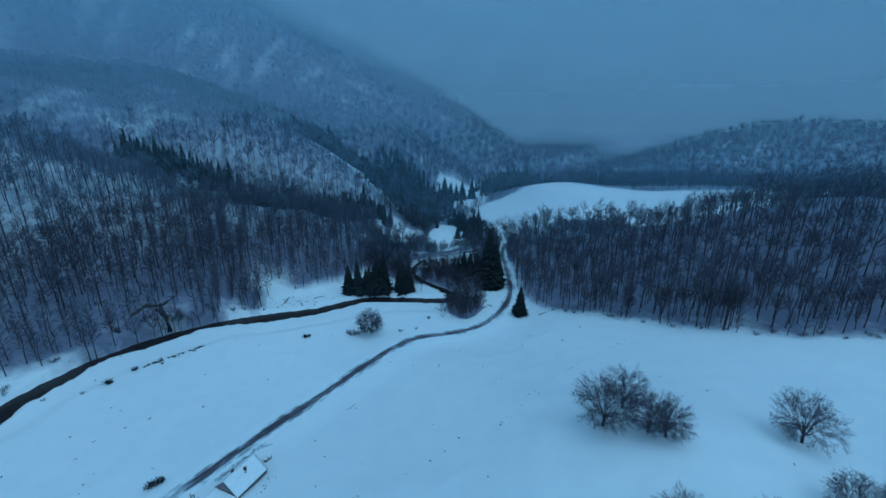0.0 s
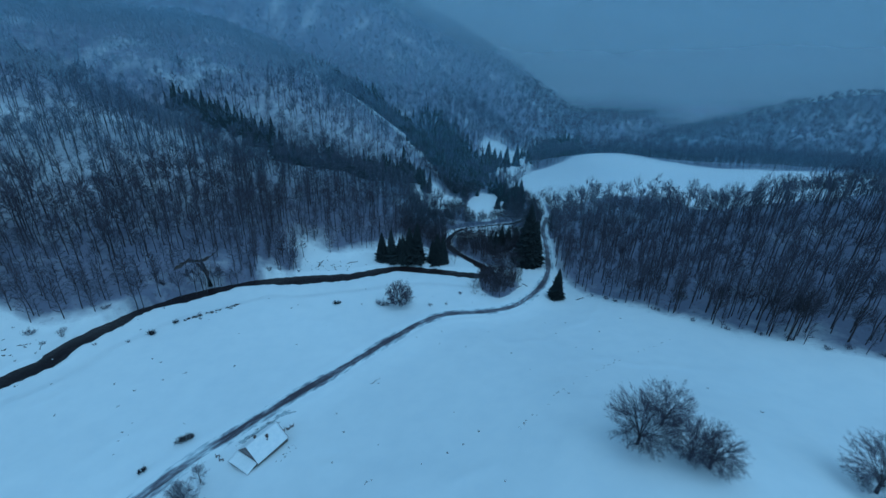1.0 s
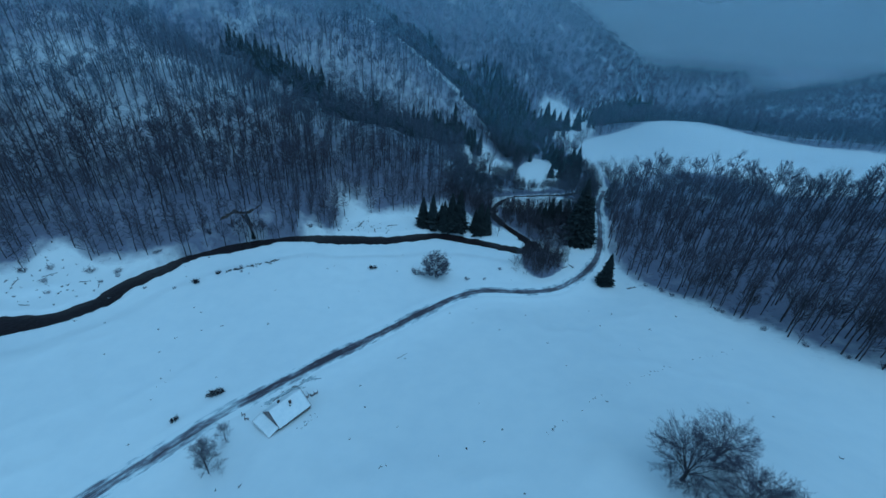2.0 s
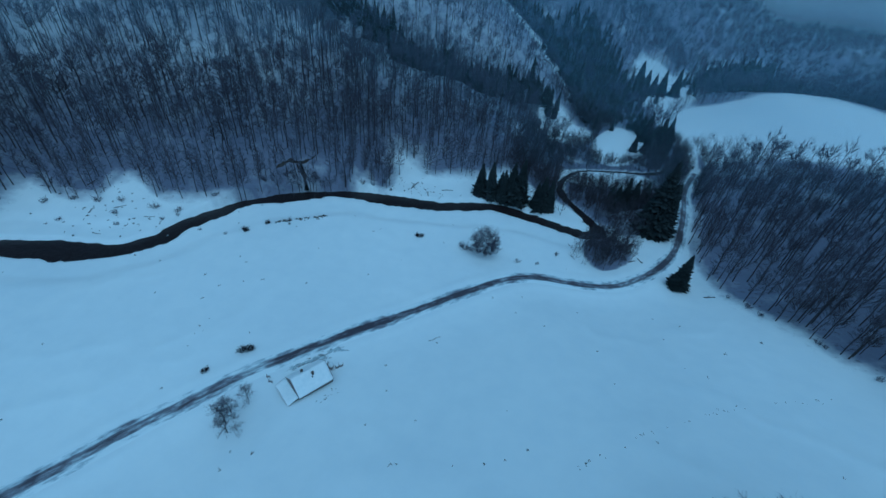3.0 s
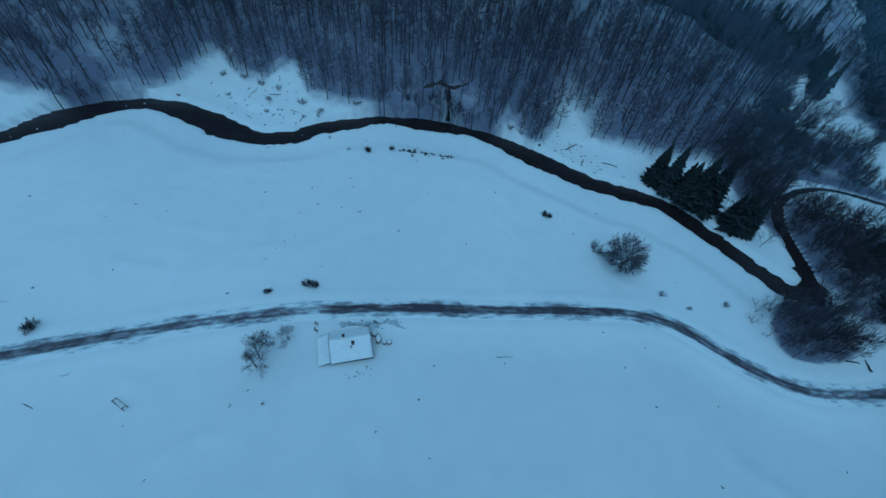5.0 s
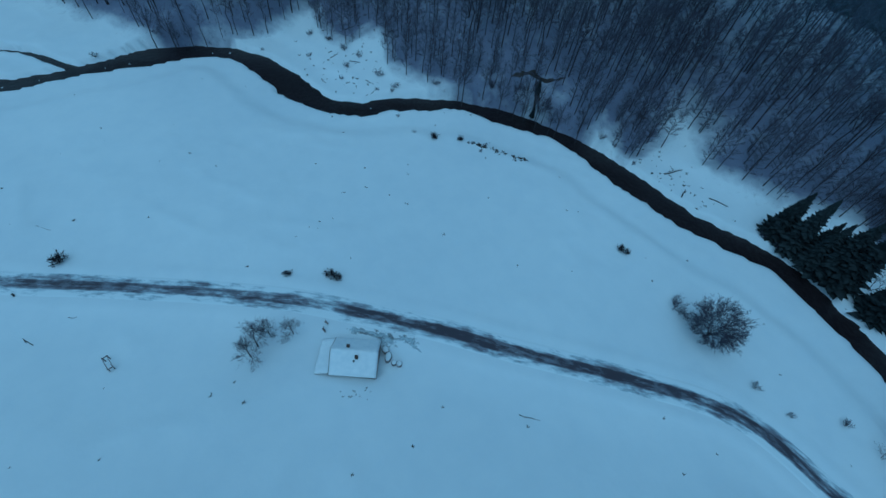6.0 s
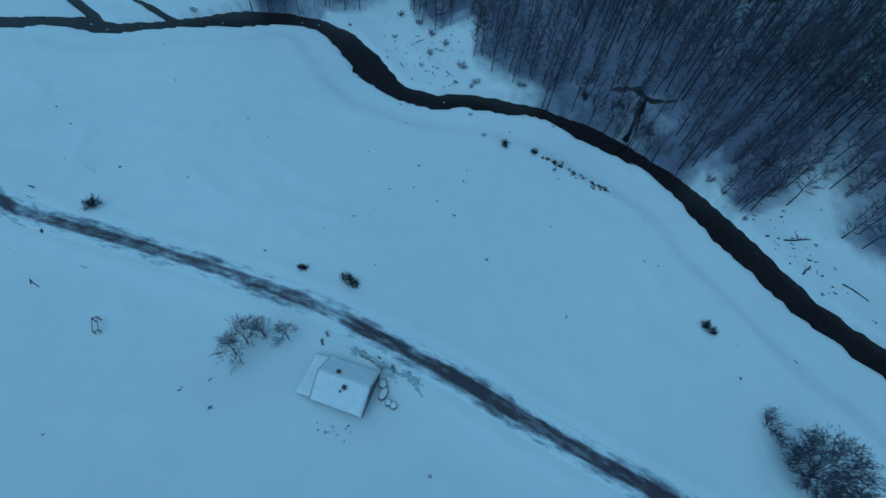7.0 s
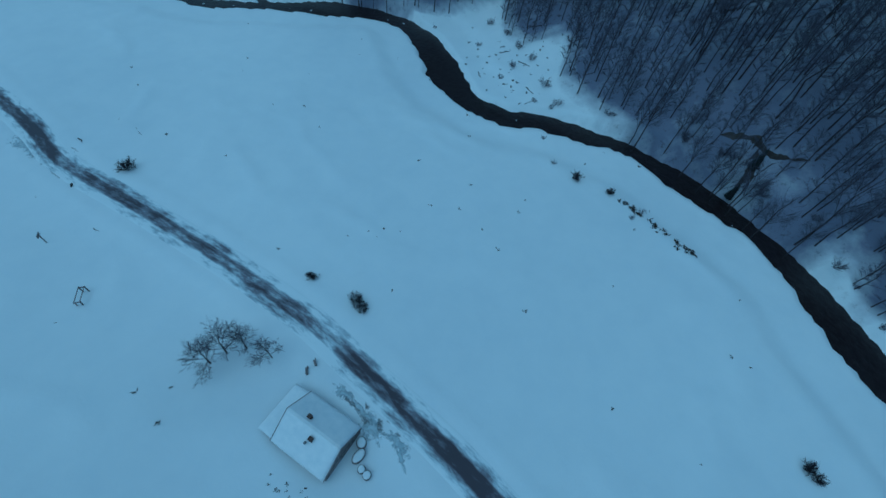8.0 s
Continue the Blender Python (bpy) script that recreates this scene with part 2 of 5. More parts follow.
def uv_of(x, y):
    return 0.66 * x + 0.75 * y, -0.75 * x + 0.66 * y


def slope_in(x, y):
    """How far into the wooded hillside across the river a place lies (metres, negative: on the valley floor)."""
    u, v = uv_of(x, y)
    foot = np.interp(u, [-400, -90, -62, -22, 0, 20, 45, 56, 68, 80, 99, 120, 150, 256, 340, 415, 644, 981, 2000], [149, 149, 182, 174, 170, 170, 165, 168, 180, 173, 160, 160, 178, 226, 264, 310, 410, 560, 1000])
    return v - foot


def height(x, y):
    x, y = np.asarray(x, float), np.asarray(y, float)
    dr, _ = to_line(x, y, VALLEY_LINE)
    dv, along = to_line(x, y, RIVER_LINE)
    d2 = np.abs(to_line(x, y, SIDE_CHANNEL)[0])
    d3 = np.abs(to_line(x, y, CROSS_CHANNEL)[0])
    ad = np.abs(dv)
    z = 0.055 * soft(y - 200, 30) * (1 - step(dr, 10, 60))
    # meadow to the right of the road climbs, then levels into a wooded shoulder
    d = soft(dr - 12, 6)
    rise = 0.27 * d
    cap = 17.5 + 0.05 * (d - 65)
    rise = np.where(d < 400, 0.5 * (rise + cap - np.sqrt((rise - cap) ** 2 + 30)), cap)
    rise = np.minimum(rise, 24)
    back = 0.13 * soft(y - 250, 30) * step(dr, 15, 70)
    back = np.minimum(back, 12 - 6 * step(x, 115, 200) + 3 * np.exp(-((x - 95) / 40) ** 2)) * (1 - step(y + 0.25 * x, 400, 500)) - 10 * step(y + 0.25 * x, 410, 520) * step(dr, 20, 80)
    z = z + rise * step(dr, 3, 14) + back + 26 * np.exp(-(((x - 185) / 66) ** 2 + ((y - 172) / 55) ** 2))
    # the meadow swells under the old trees
    z = z + 7.5 * np.exp(-(((x - 40) / 27) ** 2 + ((y - 55) / 25) ** 2))
    # far slopes on that side
    far = y + 0.30 * x - 640 + 50 * fbm(x, y, 160, 15)
    z = z + np.minimum(0.22 * soft(far, 60) * step(dr, 5, 420), 260)
    # wooded hillside
    vv = slope_in(x, y) + 9 * fbm(x, y, 45, 3) * step(slope_in(x, y), -5, 30)
    ga, gal = to_line(x, y, GULLY_A)
    gb, gbl = to_line(x, y, GULLY_B)
    # the near spur rounds off; the long slope behind the second gully climbs on into the cloud
    spur = 150 * (1 - np.exp(-0.68 * soft(vv, 8) / 150))
    long_slope = 0.64 * soft(vv, 8) - 0.16 * soft(vv - 170, 60)
    hill = spur + (long_slope - spur) * step(gb, -40, 170)
    hill = hill - (12 + 0.03 * gal) * np.exp(-(ga / 22) ** 2) - (16 + 0.07 * np.minimum(gbl, 320)) * np.exp(-(gb / 45) ** 2)
    z = z + np.maximum(hill, 0) + 10 * fbm(x, y, 90, 9) * step(vv, 15, 90)
    # gentle unevenness of the fields
    z = z + 0.9 * fbm(x, y, 38, 5) * step(np.abs(dr), 4, 16) + 0.25 * fbm(x, y, 9, 6) * step(np.abs(dr), 4, 10)
    # ledge along the road
    z = z + 0.28 * np.exp(-((np.abs(dr) - 4.2) / 1.0) ** 2) * (fbm(x, y, 7, 12) + 0.7)
    # river bed and banks
    near_floor = 1 - step(vv, 0, 25)
    z = z - 1.0 * (1 - step(ad + 12 * fbm(x, y, 34, 25), 12, 18)) * near_floor
    z = z + 0.30 * np.exp(-(np.abs(fbm(x + 0.6 * y, y - 0.6 * x, 46, 27)) / 0.03) ** 2) * near_floor * step(np.abs(dr), 6, 14)
    width = np.interp(along, [100, 119, 127, 135, 141, 147, 157, 168, 182, 199, 209, 216, 225, 233, 250, 260, 272, 283, 294, 304, 317, 332, 345, 363, 376], [3.2, 2.9, 3.7, 5.4, 7.0, 6.2, 5.0, 4.0, 4.4, 5.0, 3.6, 3.5, 3.8, 4.2, 4.0, 4.3, 5.2, 4.4, 4.1, 4.5, 4.4, 3.7, 3.5, 3.3, 3.0])
    width = width + 0.5 + 2.2 * fbm(x, y, 3.5, 21) + 1.0 * fbm(x, y, 11, 23)
    width = width * np.where(y > 180, np.where(y > 205, 0.42, 0.62), 1.0)
    bed = 1 - step(ad, width - 0.5, width + 0.55)
    small = np.minimum(d2, d3) + 1.0 * fbm(x, y, 4, 22)
    bed = np.maximum(bed, 1 - step(small, 1.3, 2.2))
    return z * (1 - bed) + np.minimum(z - 1.0, -2.6 + 0.055 * soft(y - 200, 30)) * bed


def ground_at(x, y):
    return float(height(np.array([x]), np.array([y]))[0])


def axis(lo, hi, d, far_lo, far_hi):
    core = list(np.arange(lo, hi + d / 2, d))
    a, g = [], d
    while (a[-1] if a else core[-1]) < far_hi:
        g *= 1.07
        a.append((a[-1] if a else core[-1]) + g)
    b, g = [], d
    while (b[-1] if b else core[0]) > far_lo:
        g *= 1.07
        b.append((b[-1] if b else core[0]) - g)
    return np.array(b[::-1] + core + a)


gx, gy = axis(-186, 50, 1.2, -2400, 2400), axis(-30, 230, 1.2, -1200, 3200)
XX, YY = np.meshgrid(gx, gy)
ZZ = height(XX, YY)
nx, ny = len(gx), len(gy)
gv = np.stack([XX.ravel(), YY.ravel(), ZZ.ravel()], 1)
ii = (np.arange(ny - 1)[:, None] * nx + np.arange(nx - 1)[None, :]).ravel()
gt = np.concatenate([np.stack([ii, ii + 1, ii + nx + 1], 1), np.stack([ii, ii + nx + 1, ii + nx], 1)])
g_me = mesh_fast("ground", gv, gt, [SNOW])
g_me.polygons.foreach_set("use_smooth", np.ones(len(g_me.polygons), dtype=bool))


def glades(x, y):
    """Three open patches of snow at the head of the valley."""
    a = np.exp(-(((x + 33) / 17) ** 2 + ((y - 275) / 16) ** 2))
    b = np.exp(-((((x - 2) - 0.1 * (y - 272)) / 12) ** 2 + ((y - 274) / 27) ** 2))
    p, q = 0.92 * (x - 2) + 0.38 * (y - 226), -0.38 * (x - 2) + 0.92 * (y - 226)
    return a, b, np.exp(-((p / 21) ** 2 + (q / 9) ** 2))


def in_thicket(x, y):
    """Scrubby trees along the stream at the head of the valley."""
    x, y = np.asarray(x, float), np.asarray(y, float)
    dr, _ = to_line(x, y, VALLEY_LINE)
    dv = np.abs(to_line(x, y, RIVER_LINE)[0])
    a, b, c = glades(x, y)
    m = step(y + 0.45 * x, 178, 186) * (1 - step(y, 300, 310)) * (1 - step(dr, -6, -3)) * step(slope_in(x, y), -75, -70) * step(dv, 1.2, 2)
    m = m * (1 - step(np.maximum(np.maximum(a, b), c), 0.2, 0.32))
    low = np.exp(-(((x - 9) / 9) ** 2 + ((y - 160) / 14) ** 2)) * step(dv, 2.5, 4) * (1 - step(dr, -8, -5))
    beside = np.exp(-(((x - 39) / 10) ** 2 + ((y - 256) / 40) ** 2)) * step(np.abs(dr), 2.2, 3.4)
    return np.maximum(np.maximum(m * step(x, -50, -44), step(beside, 0.3, 0.5)), step(low, 0.3, 0.5)) * (0.85 + 0.8 * fbm(x, y, 16, 71))


def in_wood(x, y):
    """0..1: how densely the place is wooded with bare broadleaf trees."""
    x, y = np.asarray(x, float), np.asarray(y, float)
    n1, n2 = fbm(x, y, 30, 31), fbm(x, y, 11, 32)
    u, _ = uv_of(x, y)
    # snowy bays and jutting clumps along the river
    bays = np.interp(u, [-80, -70, -60, -50, -44, -38, -31, -27, -20, -10, 45, 51, 55, 58, 62, 66, 69, 72, 74, 77, 80, 90], [0, 4, -9, -2, 0, -1, -9, -9, 2, 0, 0, 0, -6, 6, 12, 14, 9, 4, -12, -4, 3, 0])
    s = slope_in(x, y) + 5 * n2 + bays
    left = step(s, -1, 2)
    dr, _ = to_line(x, y, VALLEY_LINE)
    edge_y = np.interp(x, [30, 38, 44, 65, 76, 88, 102, 116, 125, 260, 500], [200, 168, 150, 126, 112, 103, 97, 94, 91, 70, 50])
    right = step(y + 5 * n2 - edge_y, 0, 3) * step(dr, 2.5, 4.5)
    top = np.interp(x, [20, 36, 58, 77, 105, 117, 123, 140, 180, 250, 330, 420], [250, 264, 274, 285, 276, 262, 232, 224, 228, 262, 320, 700])
    meadow = step(y + 7 * n1, top, top + 6) * step(np.interp(x, [28, 45, 100, 150, 240, 330], [366, 376, 388, 346, 330, 320]) - y - 8 * n2, 0, 4) * (1 - step(x, 330, 380)) * step(x, 28, 36)
    right = right * (1 - meadow)
    # open snow in the valley head
    gapA, gapB = glades(x, y)[:2]
    gapD = np.exp(-(((x - 20) / 26) ** 2 + ((y - 412) / 44) ** 2))
    gapE = 0.8 * np.exp(-(np.minimum(np.abs(to_line(x, y, PALE_STRIP)[0]), 60) / 7) ** 2)
    open_ = np.maximum(np.maximum(gapA, gapB), np.maximum(gapD, gapE))
    head = step(y + 8 * n2, 298, 306) * (1 - step(y, 560, 600)) * (1 - step(dr, -6, -2)) * step(slope_in(x, y), -200, -199)
    w = np.maximum(np.maximum(np.maximum(left, right), head), step(dr, 6, 16) * step(y - np.interp(x, [28, 45, 100, 150, 240, 330], [366, 376, 388, 346, 330, 320]) + 8 * n2, -2, 2)) * (1 - step(open_, 0.3, 0.45))
    w = np.maximum(w, step(y, 560, 610))
    return w * (0.72 + 0.28 * step(n1 + 0.6 * n2 + 0.42, 0.12, 0.3))


# mask of litter and painted tree shade, wherever woods or thicket stand
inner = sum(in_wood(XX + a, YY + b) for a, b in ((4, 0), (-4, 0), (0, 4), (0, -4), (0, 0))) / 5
litter_shade = np.clip(np.maximum(inner ** 1.2, 1.25 * in_thicket(XX, YY)), 0, 1).ravel()
col = g_me.color_attributes.new("litter_and_shade", "FLOAT_COLOR", "POINT")
rgba = np.ones((len(litter_shade), 4), dtype=np.float32)
# the snow lies deeper higher up and on the far slopes; the painted shade weakens there
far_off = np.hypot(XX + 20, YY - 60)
litter_shade = litter_shade * (0.74 - 0.22 * step(ZZ + 0.12 * np.hypot(XX, YY - 60), 26, 72) * (1 - step(XX, -30, 20)) * (1 - step(far_off, 220, 300)) - 0.04 * step(far_off, 230, 330)).ravel()
rgba[:, :3] = litter_shade[:, None]
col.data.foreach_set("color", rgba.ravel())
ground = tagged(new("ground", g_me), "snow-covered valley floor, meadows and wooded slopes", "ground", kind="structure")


def ribbon(name, line, half, lift, mat, level=None, cols=7):
    """A strip along a line, laid on the ground or at one level; UV: across, along."""
    tang = np.gradient(line, axis=0)
    tang /= np.linalg.norm(tang, axis=1)[:, None]
    run = np.concatenate([[0], np.cumsum(np.linalg.norm(np.diff(line, axis=0), axis=1))])
    k = np.linspace(-1, 1, cols)
    px = line[:, 0][:, None] + tang[:, 1][:, None] * half * k
    py = line[:, 1][:, None] - tang[:, 0][:, None] * half * k
    rim = np.where(np.abs(k) > 0.99, -0.12, lift)[None, :]
    pz = height(px, py) + rim if level is None else np.full(px.shape, 1.0) * level(px, py)
    verts = np.stack([px.ravel(), py.ravel(), pz.ravel()], 1)
    r = len(line)
    faces = [(i * cols + j, i * cols + j + 1, (i + 1) * cols + j + 1, (i + 1) * cols + j) for i in range(r - 1) for j in range(cols - 1)]
    me = mesh_of(name, verts, faces, mat, smooth=True)
    uvl = me.uv_layers.new(name="UVMap")
    for loop in me.loops:
        i, j = divmod(loop.vertex_index, cols)
        uvl.data[loop.index].uv = (j / (cols - 1), run[i])
    return new(name, me)


def water_level(x, y):
    return -1.75 + 0.055 * soft(y - 200, 30)


ROAD_FINE = smooth_line(ROAD_LINE[::1], 1.0)
tagged(ribbon("road", ROAD_FINE, 2.9, 0.06, ROAD, cols=13), "narrow ploughed country road with dark wet wheel tracks and packed snow", "road", kind="structure")
tagged(ribbon("river", RIVER_LINE, 9.0, 0, WATER, water_level), "dark shallow river winding between snowy banks", "river", kind="structure")
tagged(ribbon("water", SIDE_CHANNEL, 3.2, 0, WATER, lambda x, y: water_level(x, y) - 0.02), "dark side channel round a snowy gravel bar", "river", kind="structure")
tagged(ribbon("water", CROSS_CHANNEL, 3.0, 0, WATER, lambda x, y: water_level(x, y) - 0.04), "narrow dark channel across a snowy gravel bar", "river", kind="structure")


# ---- trees ----
def stick(V, F, M, a, b, ra, rb, sides, mat):
    """A tapered limb from a to b."""
    d = (b - a)
    d = d / (np.linalg.norm(d) + 1e-9)
    p = np.cross(d, (0.3, 0.9, 0.2) if abs(d[2]) > 0.7 else (0, 0, 1.0))
    p /= np.linalg.norm(p) + 1e-9
    q = np.cross(d, p)
    base = len(V)
    for c, r in ((a, ra), (b, rb)):
        for k in range(sides):
            t = 2 * math.pi * k / sides
            V.append(c + r * (math.cos(t) * p + math.sin(t) * q))
    for k in range(sides):
        k2 = (k + 1) % sides
        F.append((base + k, base + k2, base + sides + k2))
        F.append((base + k, base + sides + k2, base + sides + k))
        M.extend((mat, mat))


def sliver(V, F, M, a, b, w, mat, rng):
    """A fine twig as one thin three-cornered blade."""
    d = b - a
    p = np.cross(d, rng.normal(size=3))
    p /= np.linalg.norm(p) + 1e-9
    base = len(V)
    V.extend((a - p * w, a + p * w, b))
    F.append((base, base + 1, base + 2))
    M.append(mat)


def turn_from(d, angle, spin):
    p = np.cross(d, (0.31, 0.17, 0.93))
    p /= np.linalg.norm(p) + 1e-9
    q = np.cross(d, p)
    return math.cos(angle) * d + math.sin(angle) * (math.cos(spin) * p + math.sin(spin) * q)


def grow(V, F, M, a, d, length, r, level, kids, rng, wide=0.8, lift=0.12, wood=0, twig=1, sides=4, twig_w=0.035):
    """A limb that forks into finer ones down to twigs."""
    d = d / np.linalg.norm(d)
    mid = a + d * length * 0.5 + rng.normal(size=3) * length * 0.05
    d2 = d + np.array((0, 0, lift)) + rng.normal(size=3) * 0.12
    end = mid + d2 / np.linalg.norm(d2) * length * 0.5
    if level == 0:
        sliver(V, F, M, a, end, twig_w, twig, rng)
        return
    stick(V, F, M, a, mid, r, r * 0.75, sides, wood)
    stick(V, F, M, mid, end, r * 0.75, r * 0.45, sides, wood)
    k = kids[-level]
    for i in range(k):
        t = 0.35 + 0.65 * (i + rng.random()) / k
        at = a + (mid - a) * 2 * t if t < 0.5 else mid + (end - mid) * (2 * t - 1)
        nd = turn_from(d2 / np.linalg.norm(d2), rng.uniform(0.35, wide), 2 * math.pi * (0.382 * i + rng.random() * 0.4))
        grow(V, F, M, at, nd, length * rng.uniform(0.5, 0.72), r * 0.48, level - 1, kids, rng, wide, lift, wood, twig, 3, twig_w)


def split_mesh(V, F, M, mats=None):
    V, F, M = np.array(V), np.array(F), np.array(M)
    out = []
    for m, mat in enumerate(mats or (BARK, TWIG)):
        f = F[M == m]
        used, inv = np.unique(f, return_inverse=True)
        out.append(mesh_fast("tree_part", V[used], inv.reshape(-1, 3), [mat]))
    return out


def broad_tree(seed, tall, trunk_len, spread, kids=(7, 6, 6), limb=0.42, r=0.3, wide=0.85, stems=1, twig_w=0.03):
    """A small leafless tree, forking freely: (trunk and limbs, twigs)."""
    rng = np.random.default_rng(seed)
    V, F, M = [], [], []
    for s in range(stems):
        lean = rng.normal(size=3) * (0.05 if stems == 1 else 0.25)
        lean[2] = 1
        top = np.array((0, 0, -0.3)) + lean * trunk_len
        foot = np.array((rng.normal() * 0.15, rng.normal() * 0.15, -0.4)) if stems > 1 else np.array((0.0, 0, -0.4))
        stick(V, F, M, foot, top, r * 1.25, r, 7, 0)
        mast = top + lean * (tall - trunk_len) * 0.45
        stick(V, F, M, top, mast, r, r * 0.5, 6, 0)
        n = kids[0]
        for i in range(n):
            t = i / (n - 1)
            at = top + (mast - top) * t
            out = (1 - t) * 1.0 + 0.12
            a = 2 * math.pi * (0.382 * i + 0.15 * rng.random())
            d = np.array((math.cos(a) * out * spread, math.sin(a) * out * spread, 0.45 + 0.9 * t))
            grow(V, F, M, at, d, tall * limb * rng.uniform(0.85, 1.15), r * 0.45, 3, kids, rng, wide, twig_w=twig_w)
    return split_mesh(V, F, M)


def dome_tree(seed, tall, radius, trunk_len, r, limbs=11, subs=7, sprays=8, fine=4, low=-0.35, twig_w=0.03):
    """A spreading old tree without leaves, its branches ending on a rounded, uneven crown."""
    rng = np.random.default_rng(seed)
    V, F, M = [], [], []
    centre = np.array((0, 0, trunk_len + (tall - trunk_len) * 0.34))
    bumps = rng.normal(size=(9, 3))
    bumps /= np.linalg.norm(bumps, axis=1)[:, None]

    def rim(d):
        up = tall - centre[2] if d[2] > 0 else centre[2] * 0.92
        k = 1 / math.sqrt((d[0] ** 2 + d[1] ** 2) / radius ** 2 + d[2] ** 2 / up ** 2)
        return k * (0.86 + 0.26 * max(0.0, float(np.max(bumps @ d)) - 0.55) / 0.45)

    def unit(v):
        return v / (np.linalg.norm(v) + 1e-9)

    top = np.array((rng.normal() * 0.2, rng.normal() * 0.2, trunk_len))
    stick(V, F, M, np.array((0, 0, -0.5)), np.array((0, 0, 0.3)), r * 1.6, r * 1.1, 8, 0)
    stick(V, F, M, np.array((0, 0, 0.3)), top, r * 1.1, r * 0.9, 8, 0)
    for i in range(limbs):
        zz = low + (0.98 - low) * (i + 0.5) / limbs
        a = 2.39996 * i + rng.normal() * 0.2
        h = math.sqrt(max(0.0, 1 - zz * zz))
        d = np.array((math.cos(a) * h, math.sin(a) * h, zz))
        start = np.array((0, 0, trunk_len * 0.75)) + (top - np.array((0, 0, trunk_len * 0.75))) * rng.random()
        end = centre + d * rim(d) * 0.55
        knee = start + (end - start) * 0.45 + np.array((0, 0, 0.10 * tall * (0.6 - zz * 0.4))) + rng.normal(size=3) * 0.2
        stick(V, F, M, start, knee, r * 0.32, r * 0.2, 5, 0)
        stick(V, F, M, knee, end, r * 0.2, r * 0.09, 5, 0)
        for j in range(subs):
            t = 0.25 + 0.75 * (j + rng.random()) / subs
            p = start + (knee - start) * 2 * t if t < 0.5 else knee + (end - knee) * (2 * t - 1)
            d2 = unit(d + rng.normal(size=3) * 0.40)
            if d2[2] < low - 0.1:
                d2[2] = low
                d2 = unit(d2)
            q = centre + d2 * rim(d2) * rng.uniform(0.72, 0.9)
            m = p + (q - p) * 0.5 + rng.normal(size=3) * 0.06 * np.linalg.norm(q - p)
            stick(V, F, M, p, m, r * 0.085, r * 0.05, 3, 0)
            stick(V, F, M, m, q, r * 0.05, r * 0.02, 3, 0)
            for k in range(sprays):
                t2 = 0.25 + 0.75 * (k + rng.random()) / sprays
                b = p + (m - p) * 2 * t2 if t2 < 0.5 else m + (q - m) * (2 * t2 - 1)
                d3 = unit(unit(q - p) * 0.7 + d2 * 0.4 + rng.normal(size=3) * 0.6)
                e = b + d3 * radius * rng.uniform(0.08, 0.19)
                sliver(V, F, M, b, e, twig_w * 1.3, 1, rng)
                for _ in range(fine):
                    c = b + (e - b) * rng.uniform(0.2, 0.95)
                    sliver(V, F, M, c, c + unit(d3 + rng.normal(size=3) * 0.6) * radius * rng.uniform(0.06, 0.13), twig_w, 1, rng)
    return split_mesh(V, F, M)


def tree_thing(name, meshes, label, category, m, group=""):
    ob = empty(name)
    part("trunk", meshes[0], ob)
    part("crown", meshes[1], ob)
    ob.matrix_basis = m
    return tagged(ob, label, category, group)


def placed(x, y, turn=0.0, size=1.0, sink=0.05):
    return pose(x, y, ground_at(x, y) - sink, 0, 0, turn) @ Matrix.Scale(size, 4)


def copy_at(ob, x, y, turn=0.0, size=1.0, sink=0.05, squash=1.0):
    """Another one of the thing at a place on the ground."""
    c = copy_thing(ob, pose(x, y, ground_at(x, y) - sink, 0, 0, turn))
    c.scale = (size, size, size * squash)
    return c


# free-standing trees of the meadow
round_a = dome_tree(11, 13.0, 6.6, 2.4, 0.28, 18, 10, 11, 6, -0.7, 0.015)
round_b = dome_tree(12, 12.5, 6.8, 2.2, 0.26, 18, 10, 11, 6, -0.7, 0.015)
MEADOW = "old trees on the meadow"
meadow_trees = [
    (round_a, 34.8, 64.8, 20, 0.83), (round_b, 28.9, 59.9, 130, 0.96), (round_b, 35.1, 55.9, 240, 0.77), (round_a, 37.3, 54.2, 310, 0.71),
    (round_b, 63.3, 55.7, 60, 0.92), (round_a, 56.4, 40.2, 200, 0.7), (round_b, 60.4, 38.6, 10, 0.66), (round_a, 30.9, 38.0, 75, 0.7), (round_b, 40.7, 36.0, 290, 0.68)]
protos = {}
for meshes, x, y, a, s in meadow_trees:
    key = id(meshes)
    if key not in protos:
        protos[key] = tree_thing("bare_tree", meshes, "leafless spreading old tree with a domed crown on the snowy meadow", "tree", Matrix(), MEADOW)
        protos[key].matrix_basis = pose(x, y, ground_at(x, y) - 0.05, 0, 0, a)
        protos[key].scale = (s, s, s * 0.92)
    else:
        copy_at(protos[key], x, y, a, s, squash=0.92)
dense = dome_tree(17, 12.0, 6.0, 1.6, 0.16, 22, 10, 11, 6, -0.6, 0.025)
tree_thing("bare_tree", dense, "dense round leafless tree standing alone by the river", "tree", placed(-29.6, 134.4, 40, 0.95))
young = broad_tree(23, 6.0, 1.3, 0.9, (7, 6, 5), 0.33, 0.09, 0.9, 1, 0.016)
y0 = tree_thing("bare_tree", young, "small leafless tree beside the hut", "tree", placed(-52.4, 50.1, 10, 1.08), "small trees by the hut")
for x, y, a, s in ((-54.2, 51.3, 120, 1.15), (-55.4, 53.6, 220, 0.9), (-54.8, 57.4, 300, 0.88)):
    copy_at(y0, x, y, a, s)

